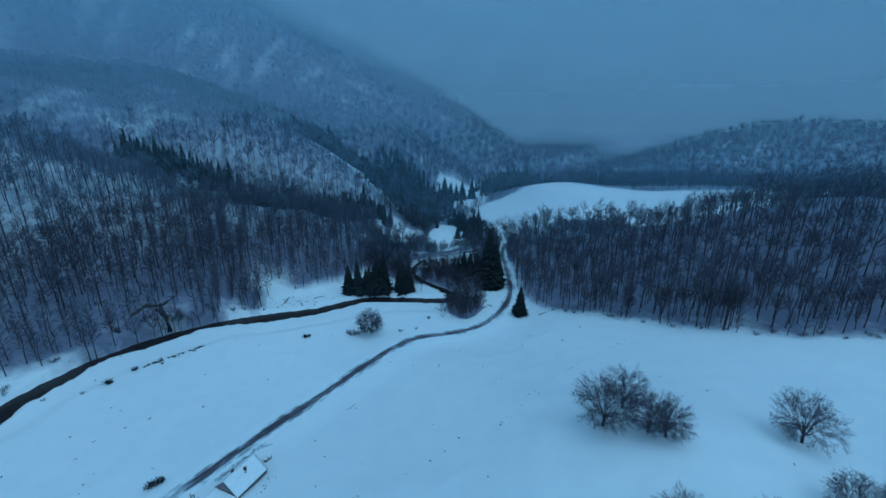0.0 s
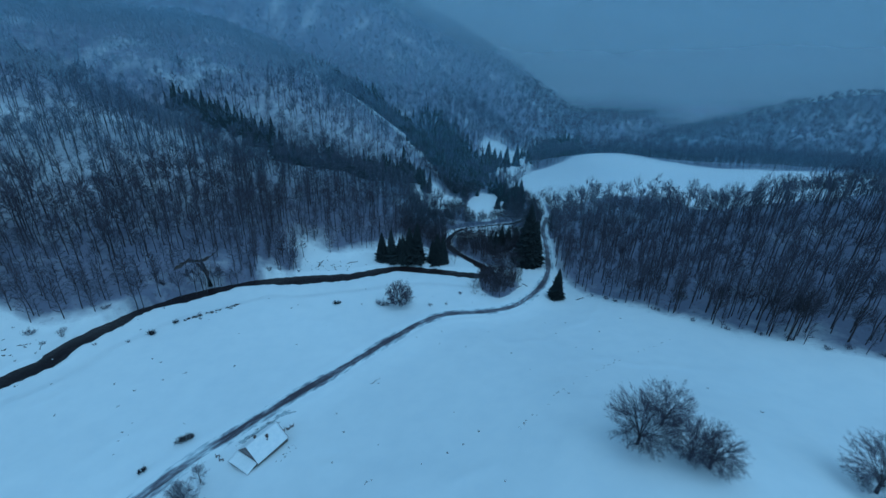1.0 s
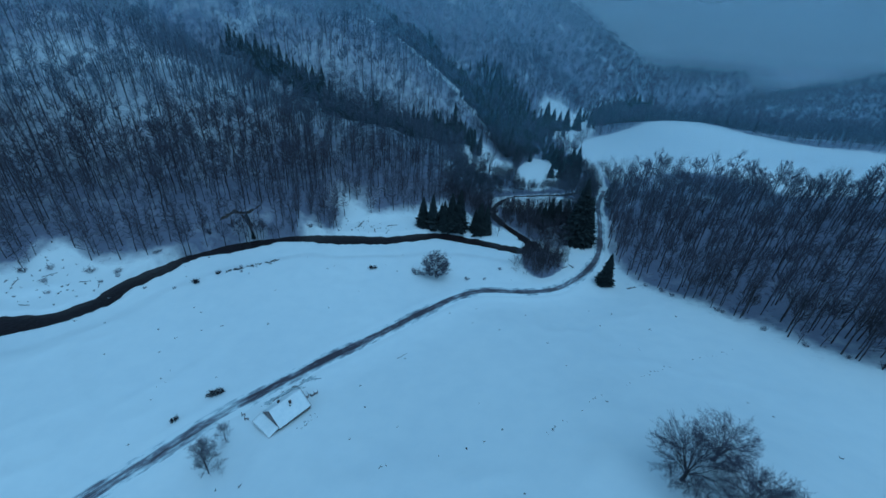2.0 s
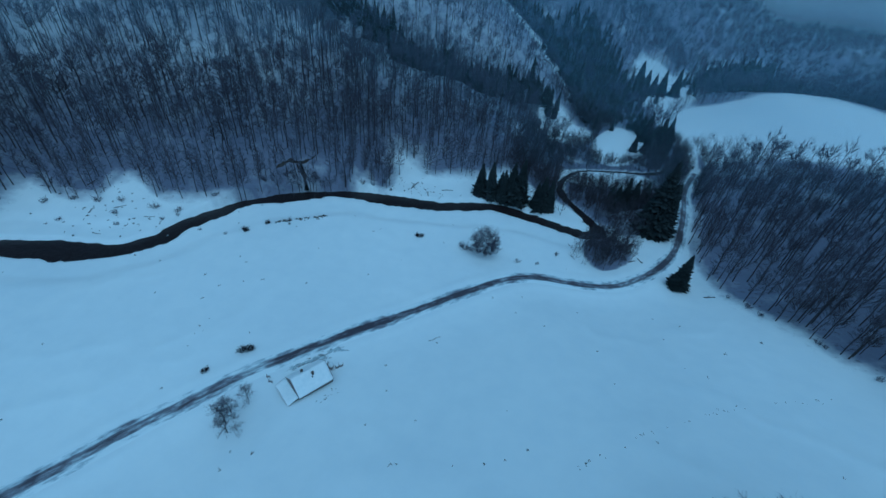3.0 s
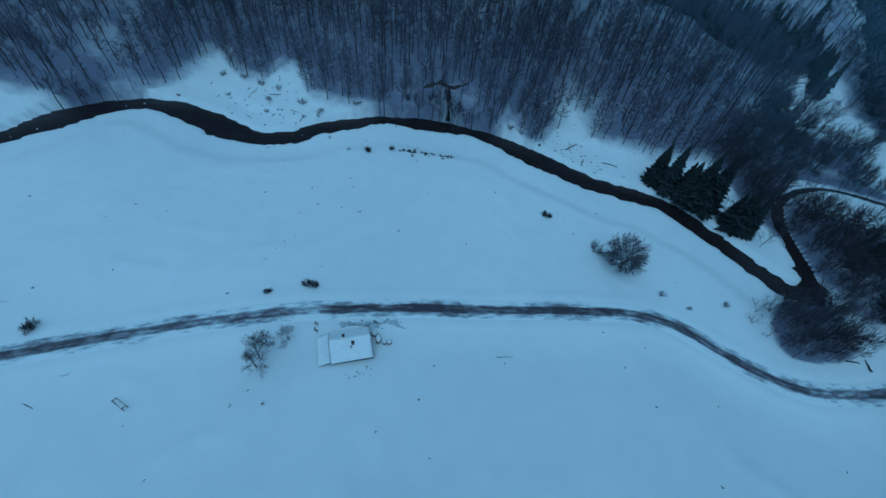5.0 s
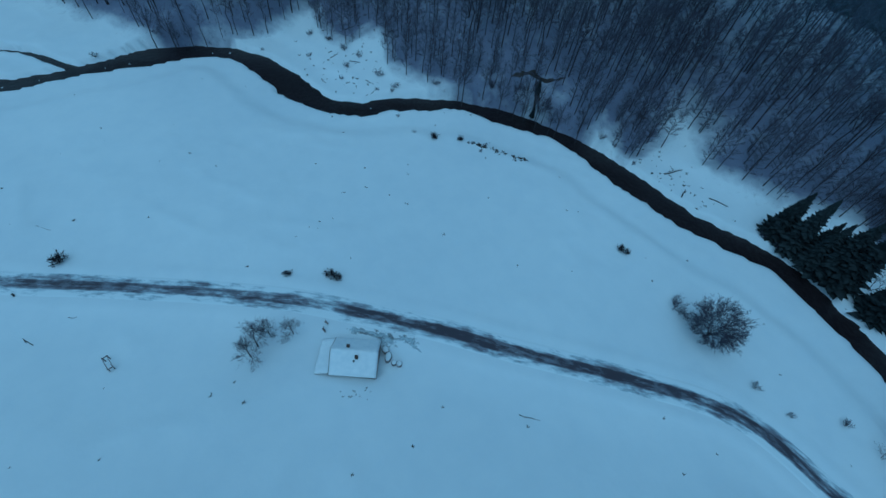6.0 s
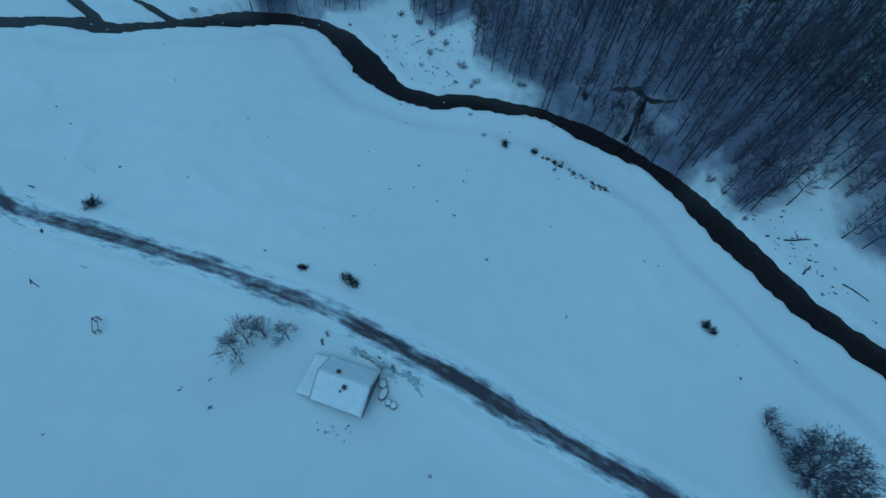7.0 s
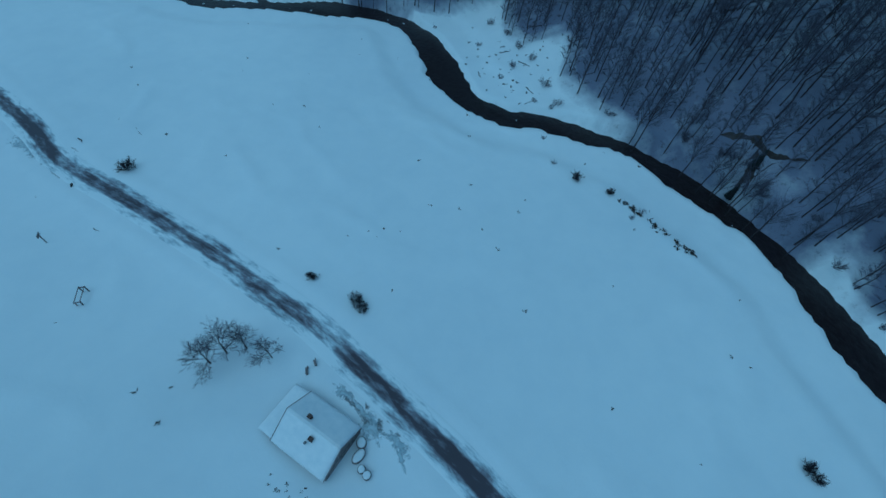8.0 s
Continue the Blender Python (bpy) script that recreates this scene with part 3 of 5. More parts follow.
# ---- bushes ----
BRUSH = simple("dark_brush", (0.022, 0.021, 0.028), (0.05, 0.047, 0.06), 1.5, 0.9)


def bush_mesh(seed, tall, n=15, mat=BRUSH):
    rng = np.random.default_rng(seed)
    V, F, M = [], [], []
    for i in range(n):
        a = 2 * math.pi * rng.random()
        d = np.array((math.cos(a) * 0.7, math.sin(a) * 0.7, rng.uniform(0.5, 1.3)))
        grow(V, F, M, np.array((rng.normal() * 0.15, rng.normal() * 0.15, -0.1)), d, tall * rng.uniform(0.5, 0.8), 0.03, 2, (0, 5, 5), rng, 0.8, 0.1, 0, 0, 3, 0.034 if mat is BRUSH else 0.018)
    return mesh_fast("bush", np.array(V), np.array(F), [mat])


BUSHES = [(-68.5, 57.9, 0.85), (-65.9, 66.1, 1.1), (-64.6, 67.3, 0.9), (-53.9, 131.6, 1.0), (-52.6, 132.4, 0.8), (-102.3, 109.9, 0.9), (-105.0, 102.8, 1.2), (-83.7, 17.3, 1.3), (-36.5, 133.3, 1.9),
          (-34.2, 133.9, 1.5), (-38, 134.6, 1.2), (-18, 136.4, 1.0), (-6.9, 147.3, 1.1), (-11.8, 138.3, 0.7), (-98, 116, 0.8), (-96, 113.5, 0.7), (-109, 98, 0.7), (-119, 96, 0.7),
          (-148, 87, 1.4), (-152, 92, 1.3), (-143, 84, 0.9), (-158, 88, 1.5), (-165, 84, 1.3), (-160, 76, 1.0), (-171, 78, 1.4), (-141, 96, 1.6), (-170, 12, 1.2)]
def bush_proto(seed, mat, label, group):
    """Three bushes that differ in growth, to be copied."""
    out = []
    for k in range(3):
        out.append(tagged(new("bush", bush_mesh(seed + k, 1.45, 24 if mat is BRUSH else 11, mat)), label, "bush", group))
    return out


dark_bushes = bush_proto(40, BRUSH, "small dense dark bush standing in the snow", "bushes on the valley floor")
b_protos = bush_proto(43, TWIG, "small leafless twiggy bush in the snow", "bushes on the valley floor")
for i, (x, y, s) in enumerate(BUSHES):
    kin, k = (dark_bushes, i) if i < 8 else (b_protos, i - 8)
    if k < 3:
        kin[k].matrix_basis = pose(x, y, ground_at(x, y) - 0.05, 0, 0, 70 * i)
        kin[k].scale = (s, s, s)
    else:
        copy_at(kin[k % 3], x, y, 77 * i, s)


# ---- spruces ----
def spruce(seed, tall, base_r):
    rng = np.random.default_rng(seed)
    V, F, M = [], [], []
    stick(V, F, M, np.array((0, 0, -0.4)), np.array((0, 0, tall * 0.97)), 0.02 * tall, 0.03, 6, 0)
    z = tall * 0.05
    while z < tall * 0.985:
        t = 1 - z / tall
        reach = base_r * (t ** 0.85) * rng.uniform(0.85, 1.12) + 0.12
        n = max(5, int(7 + 8 * t))
        a0 = rng.random() * 6.28
        for i in range(n):
            a = a0 + 6.283 * i / n + rng.normal() * 0.12
            rr = reach * rng.uniform(0.72, 1.15)
            ca, sa = math.cos(a), math.sin(a)
            droop = 0.32 * rr
            w = 0.20 * rr + 0.12
            root = np.array((0, 0, z + 0.15))
            mid = np.array((ca * rr * 0.55, sa * rr * 0.55, z - droop * 0.35))
            tip = np.array((ca * rr, sa * rr, z - droop + 0.12 * rr))
            side = np.array((-sa, ca, 0)) * w
            hang = np.array((0, 0, -0.3 - 0.12 * rr))
            b = len(V)
            V.extend((root, mid + side + hang * 0.6, tip, mid - side + hang * 0.6, mid + np.array((0, 0, 0.08)), mid + hang * 1.5))
            F.extend(((b, b + 1, b + 4), (b + 4, b + 1, b + 2), (b, b + 4, b + 3), (b + 4, b + 2, b + 3), (b, b + 5, b + 2)))
            M.extend((1,) * 5)
        z += (0.030 + 0.018 * t) * tall * rng.uniform(0.8, 1.1) * 0.62
    V, F, M = np.array(V), np.array(F), np.array(M)
    out = []
    for m, mat in ((0, BARK), (1, NEEDLE)):
        f = F[M == m]
        used, inv = np.unique(f, return_inverse=True)
        out.append(mesh_fast("spruce_part", V[used], inv.reshape(-1, 3), [mat]))
    return out


sp = [spruce(5, 19.5, 5.9), spruce(6, 19.5, 5.1), spruce(7, 19.5, 5.5)]
sp_protos = []
SPRUCES = [(-46.8, 175.0, 0.76), (-42.5, 175.6, 0.86), (-39.0, 178.5, 0.62), (-34.0, 177.5, 0.92), (-30.2, 177.5, 1.04), (-37.0, 176.2, 0.74), (-20.5, 177.5, 0.80), (-17.8, 179.0, 0.72), (-23.0, 178.5, 0.60),
           (7.5, 195, 0.62), (10.5, 198, 0.72), (14, 200.5, 0.68), (18.5, 205.5, 0.6), (5, 198, 0.5), (22.5, 184, 1.55), (25.0, 182.5, 1.15), (26.5, 186.5, 1.1), (23.5, 189, 1.25), (31.8, 150.6, 0.7),
           (10, 268, 0.55), (16, 271, 0.65), (22, 274, 0.6), (27, 278, 0.6), (18, 281, 0.6), (21, 285, 0.65), (25, 282, 0.6), (28, 288, 0.6), (14, 290, 0.6), (20, 294, 0.6), (24, 299, 0.7), (12, 300, 0.7), (28, 303, 0.7), (16, 305, 0.7), (9, 308, 0.7),
           (-112.6, 139.7, 0.26), (-110.4, 138.8, 0.22), (8, 396, 0.9), (14, 400, 0.8), (20, 398, 1.0), (2, 402, 0.9), (30, 402, 1.1)]
for i, (x, y, s) in enumerate(SPRUCES):
    if i < 3:
        ob = tree_thing("spruce", sp[i], "dark green conical spruce with drooping boughs", "tree", Matrix(), "spruces in the valley")
        ob.matrix_basis = pose(x, y, ground_at(x, y) - 0.1, 0, 0, 50 * i)
        ob.scale = (s, s, s)
        sp_protos.append(ob)
    else:
        copy_at(sp_protos[i % 3], x, y, 61 * i, s)


# ---- woods ----
def wood_tree(seed, tall, limbs, twigs, sides, crown_from, spread, twig_w, whole=False):
    """A woodland tree: straight bare stem, limbs fanning out high up, twigs that end on a rounded head."""
    rng = np.random.default_rng(seed)
    V, F, M = [], [], []
    pts = [np.array((0, 0, -0.8))]
    for k in range(1, 4):
        pts.append(np.array((rng.normal() * 0.12 * k, rng.normal() * 0.12 * k, tall * k / 3.6)))
    r = 0.0115 * tall
    if whole:
        stick(V, F, M, pts[0], pts[3], r, r * 0.3, sides, 0)
    else:
        for k in range(3):
            stick(V, F, M, pts[k], pts[k + 1], r * (1 - 0.26 * k), r * (0.74 - 0.26 * k), sides, 0)
    centre = np.array((*pts[3][:2], tall * (crown_from + (1 - crown_from) * 0.42)))
    bumps = rng.normal(size=(6, 3))
    bumps /= np.linalg.norm(bumps, axis=1)[:, None]

    def rim(d):
        rz = tall - centre[2] if d[2] > 0 else centre[2] - tall * crown_from
        k = 1 / math.sqrt((d[0] ** 2 + d[1] ** 2) / (spread * tall) ** 2 + d[2] ** 2 / rz ** 2)
        return k * (0.85 + 0.35 * max(0.0, float(np.max(bumps @ d)) - 0.5))

    for i in range(limbs):
        zz = -0.55 + 1.45 * (i + rng.random()) / limbs
        a = 2.39996 * i + rng.normal() * 0.3
        h = math.sqrt(max(0.0, 1 - zz * zz))
        d = np.array((math.cos(a) * h, math.sin(a) * h, zz))
        end = centre + d * rim(d) * 0.6
        base = max(0.25 * tall, end[2] - spread * tall * 0.9)
        at = np.array((*(pts[3][:2] * min(1.0, base / tall)), min(base, tall * 0.82)))
        if sides > 3:
            stick(V, F, M, at, end, r * 0.28, r * 0.08, 3, 0)
        else:
            sliver(V, F, M, at, end, r * 0.28, 0, rng)
        for j in range(twigs):
            q = at + (end - at) * (0.35 + 0.65 * (j + rng.random()) / twigs)
            d2 = d + rng.normal(size=3) * 0.42
            d2 /= np.linalg.norm(d2)
            tip_ = centre + d2 * rim(d2) * rng.uniform(0.8, 1.08)
            way = tip_ - q
            ln = np.linalg.norm(way)
            if ln > spread * tall * 0.75:
                way *= spread * tall * 0.75 / ln
            sliver(V, F, M, tip_ - way, tip_, twig_w, 1, rng)
    return np.array(V), np.array(F), np.array(M)


def slim_tree(seed, tall, rings, twigs, sides, crown_from, limb, twig_w):
    """A slim beech seen from near: stem to the very top, ascending limbs, fine sprays along them."""
    rng = np.random.default_rng(seed)
    V, F, M = [], [], []
    pts = [np.array((0, 0, -0.8))]
    for k in range(1, 5):
        pts.append(np.array((rng.normal() * 0.12 * k, rng.normal() * 0.12 * k, tall * k / 4.25)))
    r = 0.0118 * tall
    for k in range(4):
        stick(V, F, M, pts[k], pts[k + 1], r * (1 - 0.22 * k), r * (0.78 - 0.22 * k), sides, 0)
    for i in range(rings):
        f = (i + rng.random()) / rings
        t = crown_from + (0.93 - crown_from) * f
        at = np.array((*(pts[4][:2] * t), tall * t))
        a = 2.39996 * i + rng.normal() * 0.4
        dome = math.sqrt(max(0.06, 1 - (1.2 * f - 0.3) ** 2))
        ln = limb * tall * dome * rng.uniform(0.6, 1.2)
        d = np.array((math.cos(a), math.sin(a), 0.6 + 1.4 * f * f))
        d /= np.linalg.norm(d)
        end = at + d * ln
        stick(V, F, M, at, end, r * 0.24, r * 0.06, 3, 0)
        for j in range(twigs):
            q = at + (end - at) * (0.15 + 0.85 * rng.random())
            nd = turn_from(d, rng.uniform(0.3, 1.2), 6.283 * rng.random())
            nd[2] = abs(nd[2]) * 0.5 + 0.15
            nd /= np.linalg.norm(nd)
            sliver(V, F, M, q, q + nd * tall * 0.10 * rng.uniform(0.5, 1.4), twig_w, 1, rng)
    return np.array(V), np.array(F), np.array(M)


def wood_mesh(name, kinds, spots, mats):
    """Many trees in one mesh. spots: x, y, z, turn, size, tall-scale, twig material, kind."""
    VV, FF, MM, base = [], [], [], 0
    for k, (V, F, M) in enumerate(kinds):
        s = spots[spots[:, 7] == k]
        if not len(s):
            continue
        c, si = np.cos(s[:, 3])[:, None], np.sin(s[:, 3])[:, None]
        x = (V[None, :, 0] * c - V[None, :, 1] * si) * s[:, 4][:, None] + s[:, 0][:, None]
        y = (V[None, :, 0] * si + V[None, :, 1] * c) * s[:, 4][:, None] + s[:, 1][:, None]
        z = V[None, :, 2] * s[:, 5][:, None] + s[:, 2][:, None]
        VV.append(np.stack([x, y, z], 2).reshape(-1, 3))
        FF.append((F[None] + (np.arange(len(s)) * len(V))[:, None, None] + base).reshape(-1, 3))
        MM.append(np.where(M[None] == 0, np.where(s[:, 6] >= 3, 3, 0)[:, None], s[:, 6][:, None]).reshape(-1))
        base += len(s) * len(V)
    return mesh_fast(name, np.concatenate(VV), np.concatenate(FF), mats, np.concatenate(MM))


WOOD_MATS = [BARK, TWIG, TWIG_HALF_HAZE, TWIG_RIME_HAZE]


def spots_on(lo, hi, cell, keep, seed):
    r = np.random.default_rng(seed)
    xs, ys = np.meshgrid(np.arange(lo[0], hi[0], cell), np.arange(lo[1], hi[1], cell))
    xs = (xs + r.uniform(-0.48, 0.48, xs.shape) * cell).ravel()
    ys = (ys + r.uniform(-0.48, 0.48, ys.shape) * cell).ravel()
    thin = 1 - 0.10 * step(xs, 30, 45) * (1 - step(ys, 330, 360))
    ok = (in_wood(xs, ys) * thin > r.random(xs.shape)) & keep(xs, ys)
    xs, ys = xs[ok], ys[ok]
    zs = height(xs, ys)
    n = len(xs)
    # rime grows with height; the distance term adds painted haze
    rime_haze = zs + 30 * fbm(xs, ys, 60, 50) + r.normal(0, 7, n) + 0.03 * np.hypot(xs, ys) - 80 * step(xs, 20, 120)
    rime_haze = rime_haze + 80 * np.exp(-((xs - 185) / 75) ** 2 - ((ys - 190) / 60) ** 2)
    mat = np.where(rime_haze > 88, 3, np.where(rime_haze > 44, 2, 1))
    size = r.uniform(0.62, 1.22, n) * (1 - 0.05 * step(xs, 30, 45) * (1 - step(ys, 330, 360)))
    return np.stack([xs, ys, zs - 0.1, r.uniform(0, 6.28, n), size, size * r.uniform(0.85, 1.15, n), mat, r.integers(0, 6, n)], 1)


def reach(x, y):
    return np.hypot(x + 20, y - 60)


near_kinds = [wood_tree(100 + k, 15.0 + 0.8 * k, 9, 27, 4, (0.34, 0.42, 0.3, 0.38)[k], 0.20 + 0.02 * (k % 3), 0.036) for k in range(4)]
near_kinds += [slim_tree(104 + k, 17.0 + k, 14, 19, 3, (0.44, 0.54)[k], 0.17, 0.042) for k in range(2)]
fine_kinds = [slim_tree(110 + k, 15.0 + 0.7 * k, 15, 52, 4, (0.34, 0.5, 0.42, 0.55, 0.38, 0.46)[k], 0.17 + 0.015 * (k % 3), 0.022) for k in range(6)]
mid_kinds = [wood_tree(120 + k, 16.0, 6, 9, 3, 0.36, 0.23, 0.105 + 0.01 * k, True) for k in range(6)]
far_kinds = [wood_tree(140 + k, 17, 4, 8, 3, 0.22, 0.34, 0.36, True) for k in range(6)]


def ahead(x, y):
    """The wedge of country that lies before the valley's mouth."""
    return (y > -40 - 0.55 * x - 200) & (y > 0.45 * x - 60)


def river_side(x, y):
    """The strip of woods that faces the river."""
    u, _ = uv_of(x, y)
    return (slope_in(x, y) < 46) & (u > -80) & (u < 122) & (x < 20) & (np.abs(to_line(x, y, RIVER_LINE)[0]) > 5.8)


near_spots = spots_on((-330, -60), (260, 330), 4.2, lambda x, y: (reach(x, y) < 222) & ahead(x, y) & ~river_side(x, y), 201)
fine_spots = spots_on((-230, -20), (20, 290), 3.6, river_side, 204)
mid_spots = spots_on((-560, -150), (480, 560), 5.3, lambda x, y: (reach(x, y) >= 222) & (reach(x, y) < 470) & ahead(x, y), 202)
far_spots = spots_on((-1000, -100), (1300, 1300), 11.5, lambda x, y: (reach(x, y) >= 470) & (reach(x, y) < 1200) & (y > -150 - 0.6 * x) & (y > 0.8 * x - 40), 203)
u_, _ = uv_of(fine_spots[:, 0], fine_spots[:, 1])
edge = (slope_in(fine_spots[:, 0], fine_spots[:, 1]) < 15) & (u_ > -62)
singles, fine_rest = fine_spots[edge], fine_spots[~edge]
edge_y = np.interp(near_spots[:, 0], [30, 38, 44, 65, 76, 88, 102, 116, 125, 260, 500], [200, 168, 150, 126, 112, 103, 97, 94, 91, 70, 50])
edge = (near_spots[:, 0] > 38) & (near_spots[:, 0] < 130) & (near_spots[:, 1] - edge_y < 6)
singles, rest = np.concatenate([singles, near_spots[edge]]), near_spots[~edge]
rest = np.concatenate([rest, singles[295:]])
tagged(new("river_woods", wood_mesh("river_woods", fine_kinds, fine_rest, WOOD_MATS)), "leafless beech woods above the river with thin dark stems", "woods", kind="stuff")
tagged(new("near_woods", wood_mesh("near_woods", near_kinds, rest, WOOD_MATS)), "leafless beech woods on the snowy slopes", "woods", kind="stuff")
tagged(new("middle_woods", wood_mesh("middle_woods", mid_kinds, mid_spots, WOOD_MATS)), "leafless woods higher up, partly rimed and coloured paler as haze", "woods", kind="stuff")
tagged(new("far_woods", wood_mesh("far_woods", far_kinds, far_spots, WOOD_MATS)), "distant rimed woods on misty slopes, haze put into their pale colour", "woods", kind="stuff")
edge_kinds = []
for k in range(4):
    V, F, M = slim_tree(160 + k, 12.5, 18, 34, 5, (0.10, 0.2, 0.14, 0.3)[k], 0.22, 0.024)
    pair = []
    for m, mat in ((0, BARK), (1, TWIG)):
        f = F[M == m]
        used, inv = np.unique(f, return_inverse=True)
        pair.append(mesh_fast("tree_part", V[used], inv.reshape(-1, 3), [mat]))
    edge_kinds.append(pair)
e_protos = []
for i, s in enumerate(singles[:295]):
    if i < 4:
        ob = tree_thing("beech_tree", edge_kinds[i], "slim leafless beech at the edge of the woods", "tree", Matrix(), "trees along the edge of the woods")
        ob.matrix_basis = pose(s[0], s[1], s[2], 0, 0, math.degrees(s[3]))
        ob.scale = (s[4], s[4], s[5])
        e_protos.append(ob)
    else:
        c = copy_thing(e_protos[i % 4], pose(s[0], s[1], s[2], 0, 0, math.degrees(s[3])))
        c.scale = (s[4], s[4], s[5])


# ---- conifer stands farther off ----
def small_spruce(seed):
    rng = np.random.default_rng(seed)
    V, F, M = [], [], []
    tall = 15.0
    for k in range(7):
        z, t = tall * (0.06 + 0.13 * k), 1 - k / 7.6
        n = 7
        b = len(V)
        V.append(np.array((0, 0, z + tall * 0.24)))
        for i in range(n):
            a = 6.283 * (i + rng.random() * 0.5) / n
            r = (3.3 * t + 0.25) * rng.uniform(0.7, 1.2)
            V.append(np.array((math.cos(a) * r, math.sin(a) * r, z - 0.1 * r + rng.normal() * 0.2)))
        for i in range(n):
            F.append((b, b + 1 + i, b + 1 + (i + 1) % n))
            M.append(1)
    stick(V, F, M, np.array((0, 0, -0.8)), np.array((0, 0, 3.0)), 0.25, 0.2, 4, 0)
    return np.array(V), np.array(F), np.array(M)


def stand(name, line, half, spacing, seed, label, low=0.4, high=0.8):
    """A belt of dark conifers on both sides of a line."""
    r = np.random.default_rng(seed)
    line = smooth_line(line, spacing)
    out = []
    for p in line:
        for _ in range(max(1, int(3.2 * half / spacing))):
            out.append(p + r.normal(0, half * 0.5, 2))
    q = np.array(out)
    n = len(q)
    size = r.uniform(low, high, n) * (1 + 0.3 * (r.random(n) > 0.93))
    sp_ = np.stack([q[:, 0], q[:, 1], height(q[:, 0], q[:, 1]) - 0.1, r.uniform(0, 6.28, n), size, size * r.uniform(0.9, 1.2, n), np.ones(n), r.integers(0, 3, n)], 1)
    return tagged(new(name, wood_mesh(name, [small_spruce(300 + k) for k in range(3)], sp_, [BARK, NEEDLE])), label, "woods", kind="stuff")


stand("spruce_stand", [(-42, 283), (-48, 281), (-69, 269), (-88, 246), (-118, 237), (-140, 245), (-165, 248), (-200, 252)], 5.5, 3.0, 401, "belt of dark spruces along a side gully", 0.5, 0.82)
stand("spruce_stand", [(-22, 305), (-48, 335), (-75, 370), (-103, 400), (-155, 452), (-235, 508)], 9, 4.0, 402, "dark spruces filling a steep side gully", 0.55, 1.0)
stand("spruce_stand", [(60, 430), (70, 470), (95, 520), (140, 580)], 24, 4.6, 403, "dark conifer wood at the bend of the valley")
stand("spruce_stand", [(-14, 312), (-18, 335), (-12, 360), (0, 388)], 16, 3.6, 404, "dark spruces at the foot of the far slope")

stand("spruce_stand", [(-22, 360), (-34, 390), (-58, 425)], 20, 4.0, 405, "dark conifer wood above the head of the valley")

# ---- sheets for the mist and distance haze in the valley ----
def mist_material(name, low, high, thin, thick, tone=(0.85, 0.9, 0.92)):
    """Tinted sheet standing in for haze and mist: thin below, thickening with height into the cloud, uneven."""
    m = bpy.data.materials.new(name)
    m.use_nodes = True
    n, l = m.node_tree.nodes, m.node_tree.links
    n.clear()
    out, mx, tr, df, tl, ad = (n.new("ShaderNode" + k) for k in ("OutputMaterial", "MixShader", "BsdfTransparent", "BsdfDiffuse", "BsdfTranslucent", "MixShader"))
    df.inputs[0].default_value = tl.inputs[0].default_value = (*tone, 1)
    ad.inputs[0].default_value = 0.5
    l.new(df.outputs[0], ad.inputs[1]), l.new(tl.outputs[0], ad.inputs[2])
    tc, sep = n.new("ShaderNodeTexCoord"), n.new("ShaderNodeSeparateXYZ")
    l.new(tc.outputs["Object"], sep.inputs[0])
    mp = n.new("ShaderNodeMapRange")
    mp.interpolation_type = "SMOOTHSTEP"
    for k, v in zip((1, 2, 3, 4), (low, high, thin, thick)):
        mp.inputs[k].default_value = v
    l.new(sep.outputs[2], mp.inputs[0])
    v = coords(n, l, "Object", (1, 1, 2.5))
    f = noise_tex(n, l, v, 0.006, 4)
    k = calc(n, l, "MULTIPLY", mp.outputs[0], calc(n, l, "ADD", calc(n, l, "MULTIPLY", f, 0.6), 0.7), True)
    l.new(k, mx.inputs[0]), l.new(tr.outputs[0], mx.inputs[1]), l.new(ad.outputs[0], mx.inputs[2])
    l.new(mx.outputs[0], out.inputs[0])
    return m


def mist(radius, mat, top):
    """A curved sheet of mist and painted haze round the head of the valley."""
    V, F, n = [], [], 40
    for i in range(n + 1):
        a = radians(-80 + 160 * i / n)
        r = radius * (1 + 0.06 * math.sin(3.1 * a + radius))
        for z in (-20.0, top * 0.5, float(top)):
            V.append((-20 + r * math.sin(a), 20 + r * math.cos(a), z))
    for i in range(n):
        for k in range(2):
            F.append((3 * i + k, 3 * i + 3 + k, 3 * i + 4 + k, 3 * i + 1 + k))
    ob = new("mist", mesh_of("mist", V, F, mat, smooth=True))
    return tagged(ob, "sheet tinted as haze and mist in the head of the valley", "mist", kind="structure")


# the nearer sheets are tinted blue to lift distant darks the way haze does
mist(200, mist_material("near_haze_veil", 15, 120, 0.055, 0.085, (0.5, 0.74, 1.0)), 260)
mist(300, mist_material("faint_haze_veil", 20, 200, 0.08, 0.13, (0.5, 0.74, 1.0)), 340)
mist(400, mist_material("thin_haze_veil", 40, 240, 0.05, 0.16, (0.6, 0.79, 1.0)), 440)
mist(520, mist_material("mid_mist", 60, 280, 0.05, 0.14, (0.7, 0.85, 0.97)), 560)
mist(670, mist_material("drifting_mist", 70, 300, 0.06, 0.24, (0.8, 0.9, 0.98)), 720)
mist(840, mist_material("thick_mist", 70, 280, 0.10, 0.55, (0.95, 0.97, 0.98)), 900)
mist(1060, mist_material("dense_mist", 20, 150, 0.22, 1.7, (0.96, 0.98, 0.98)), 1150)

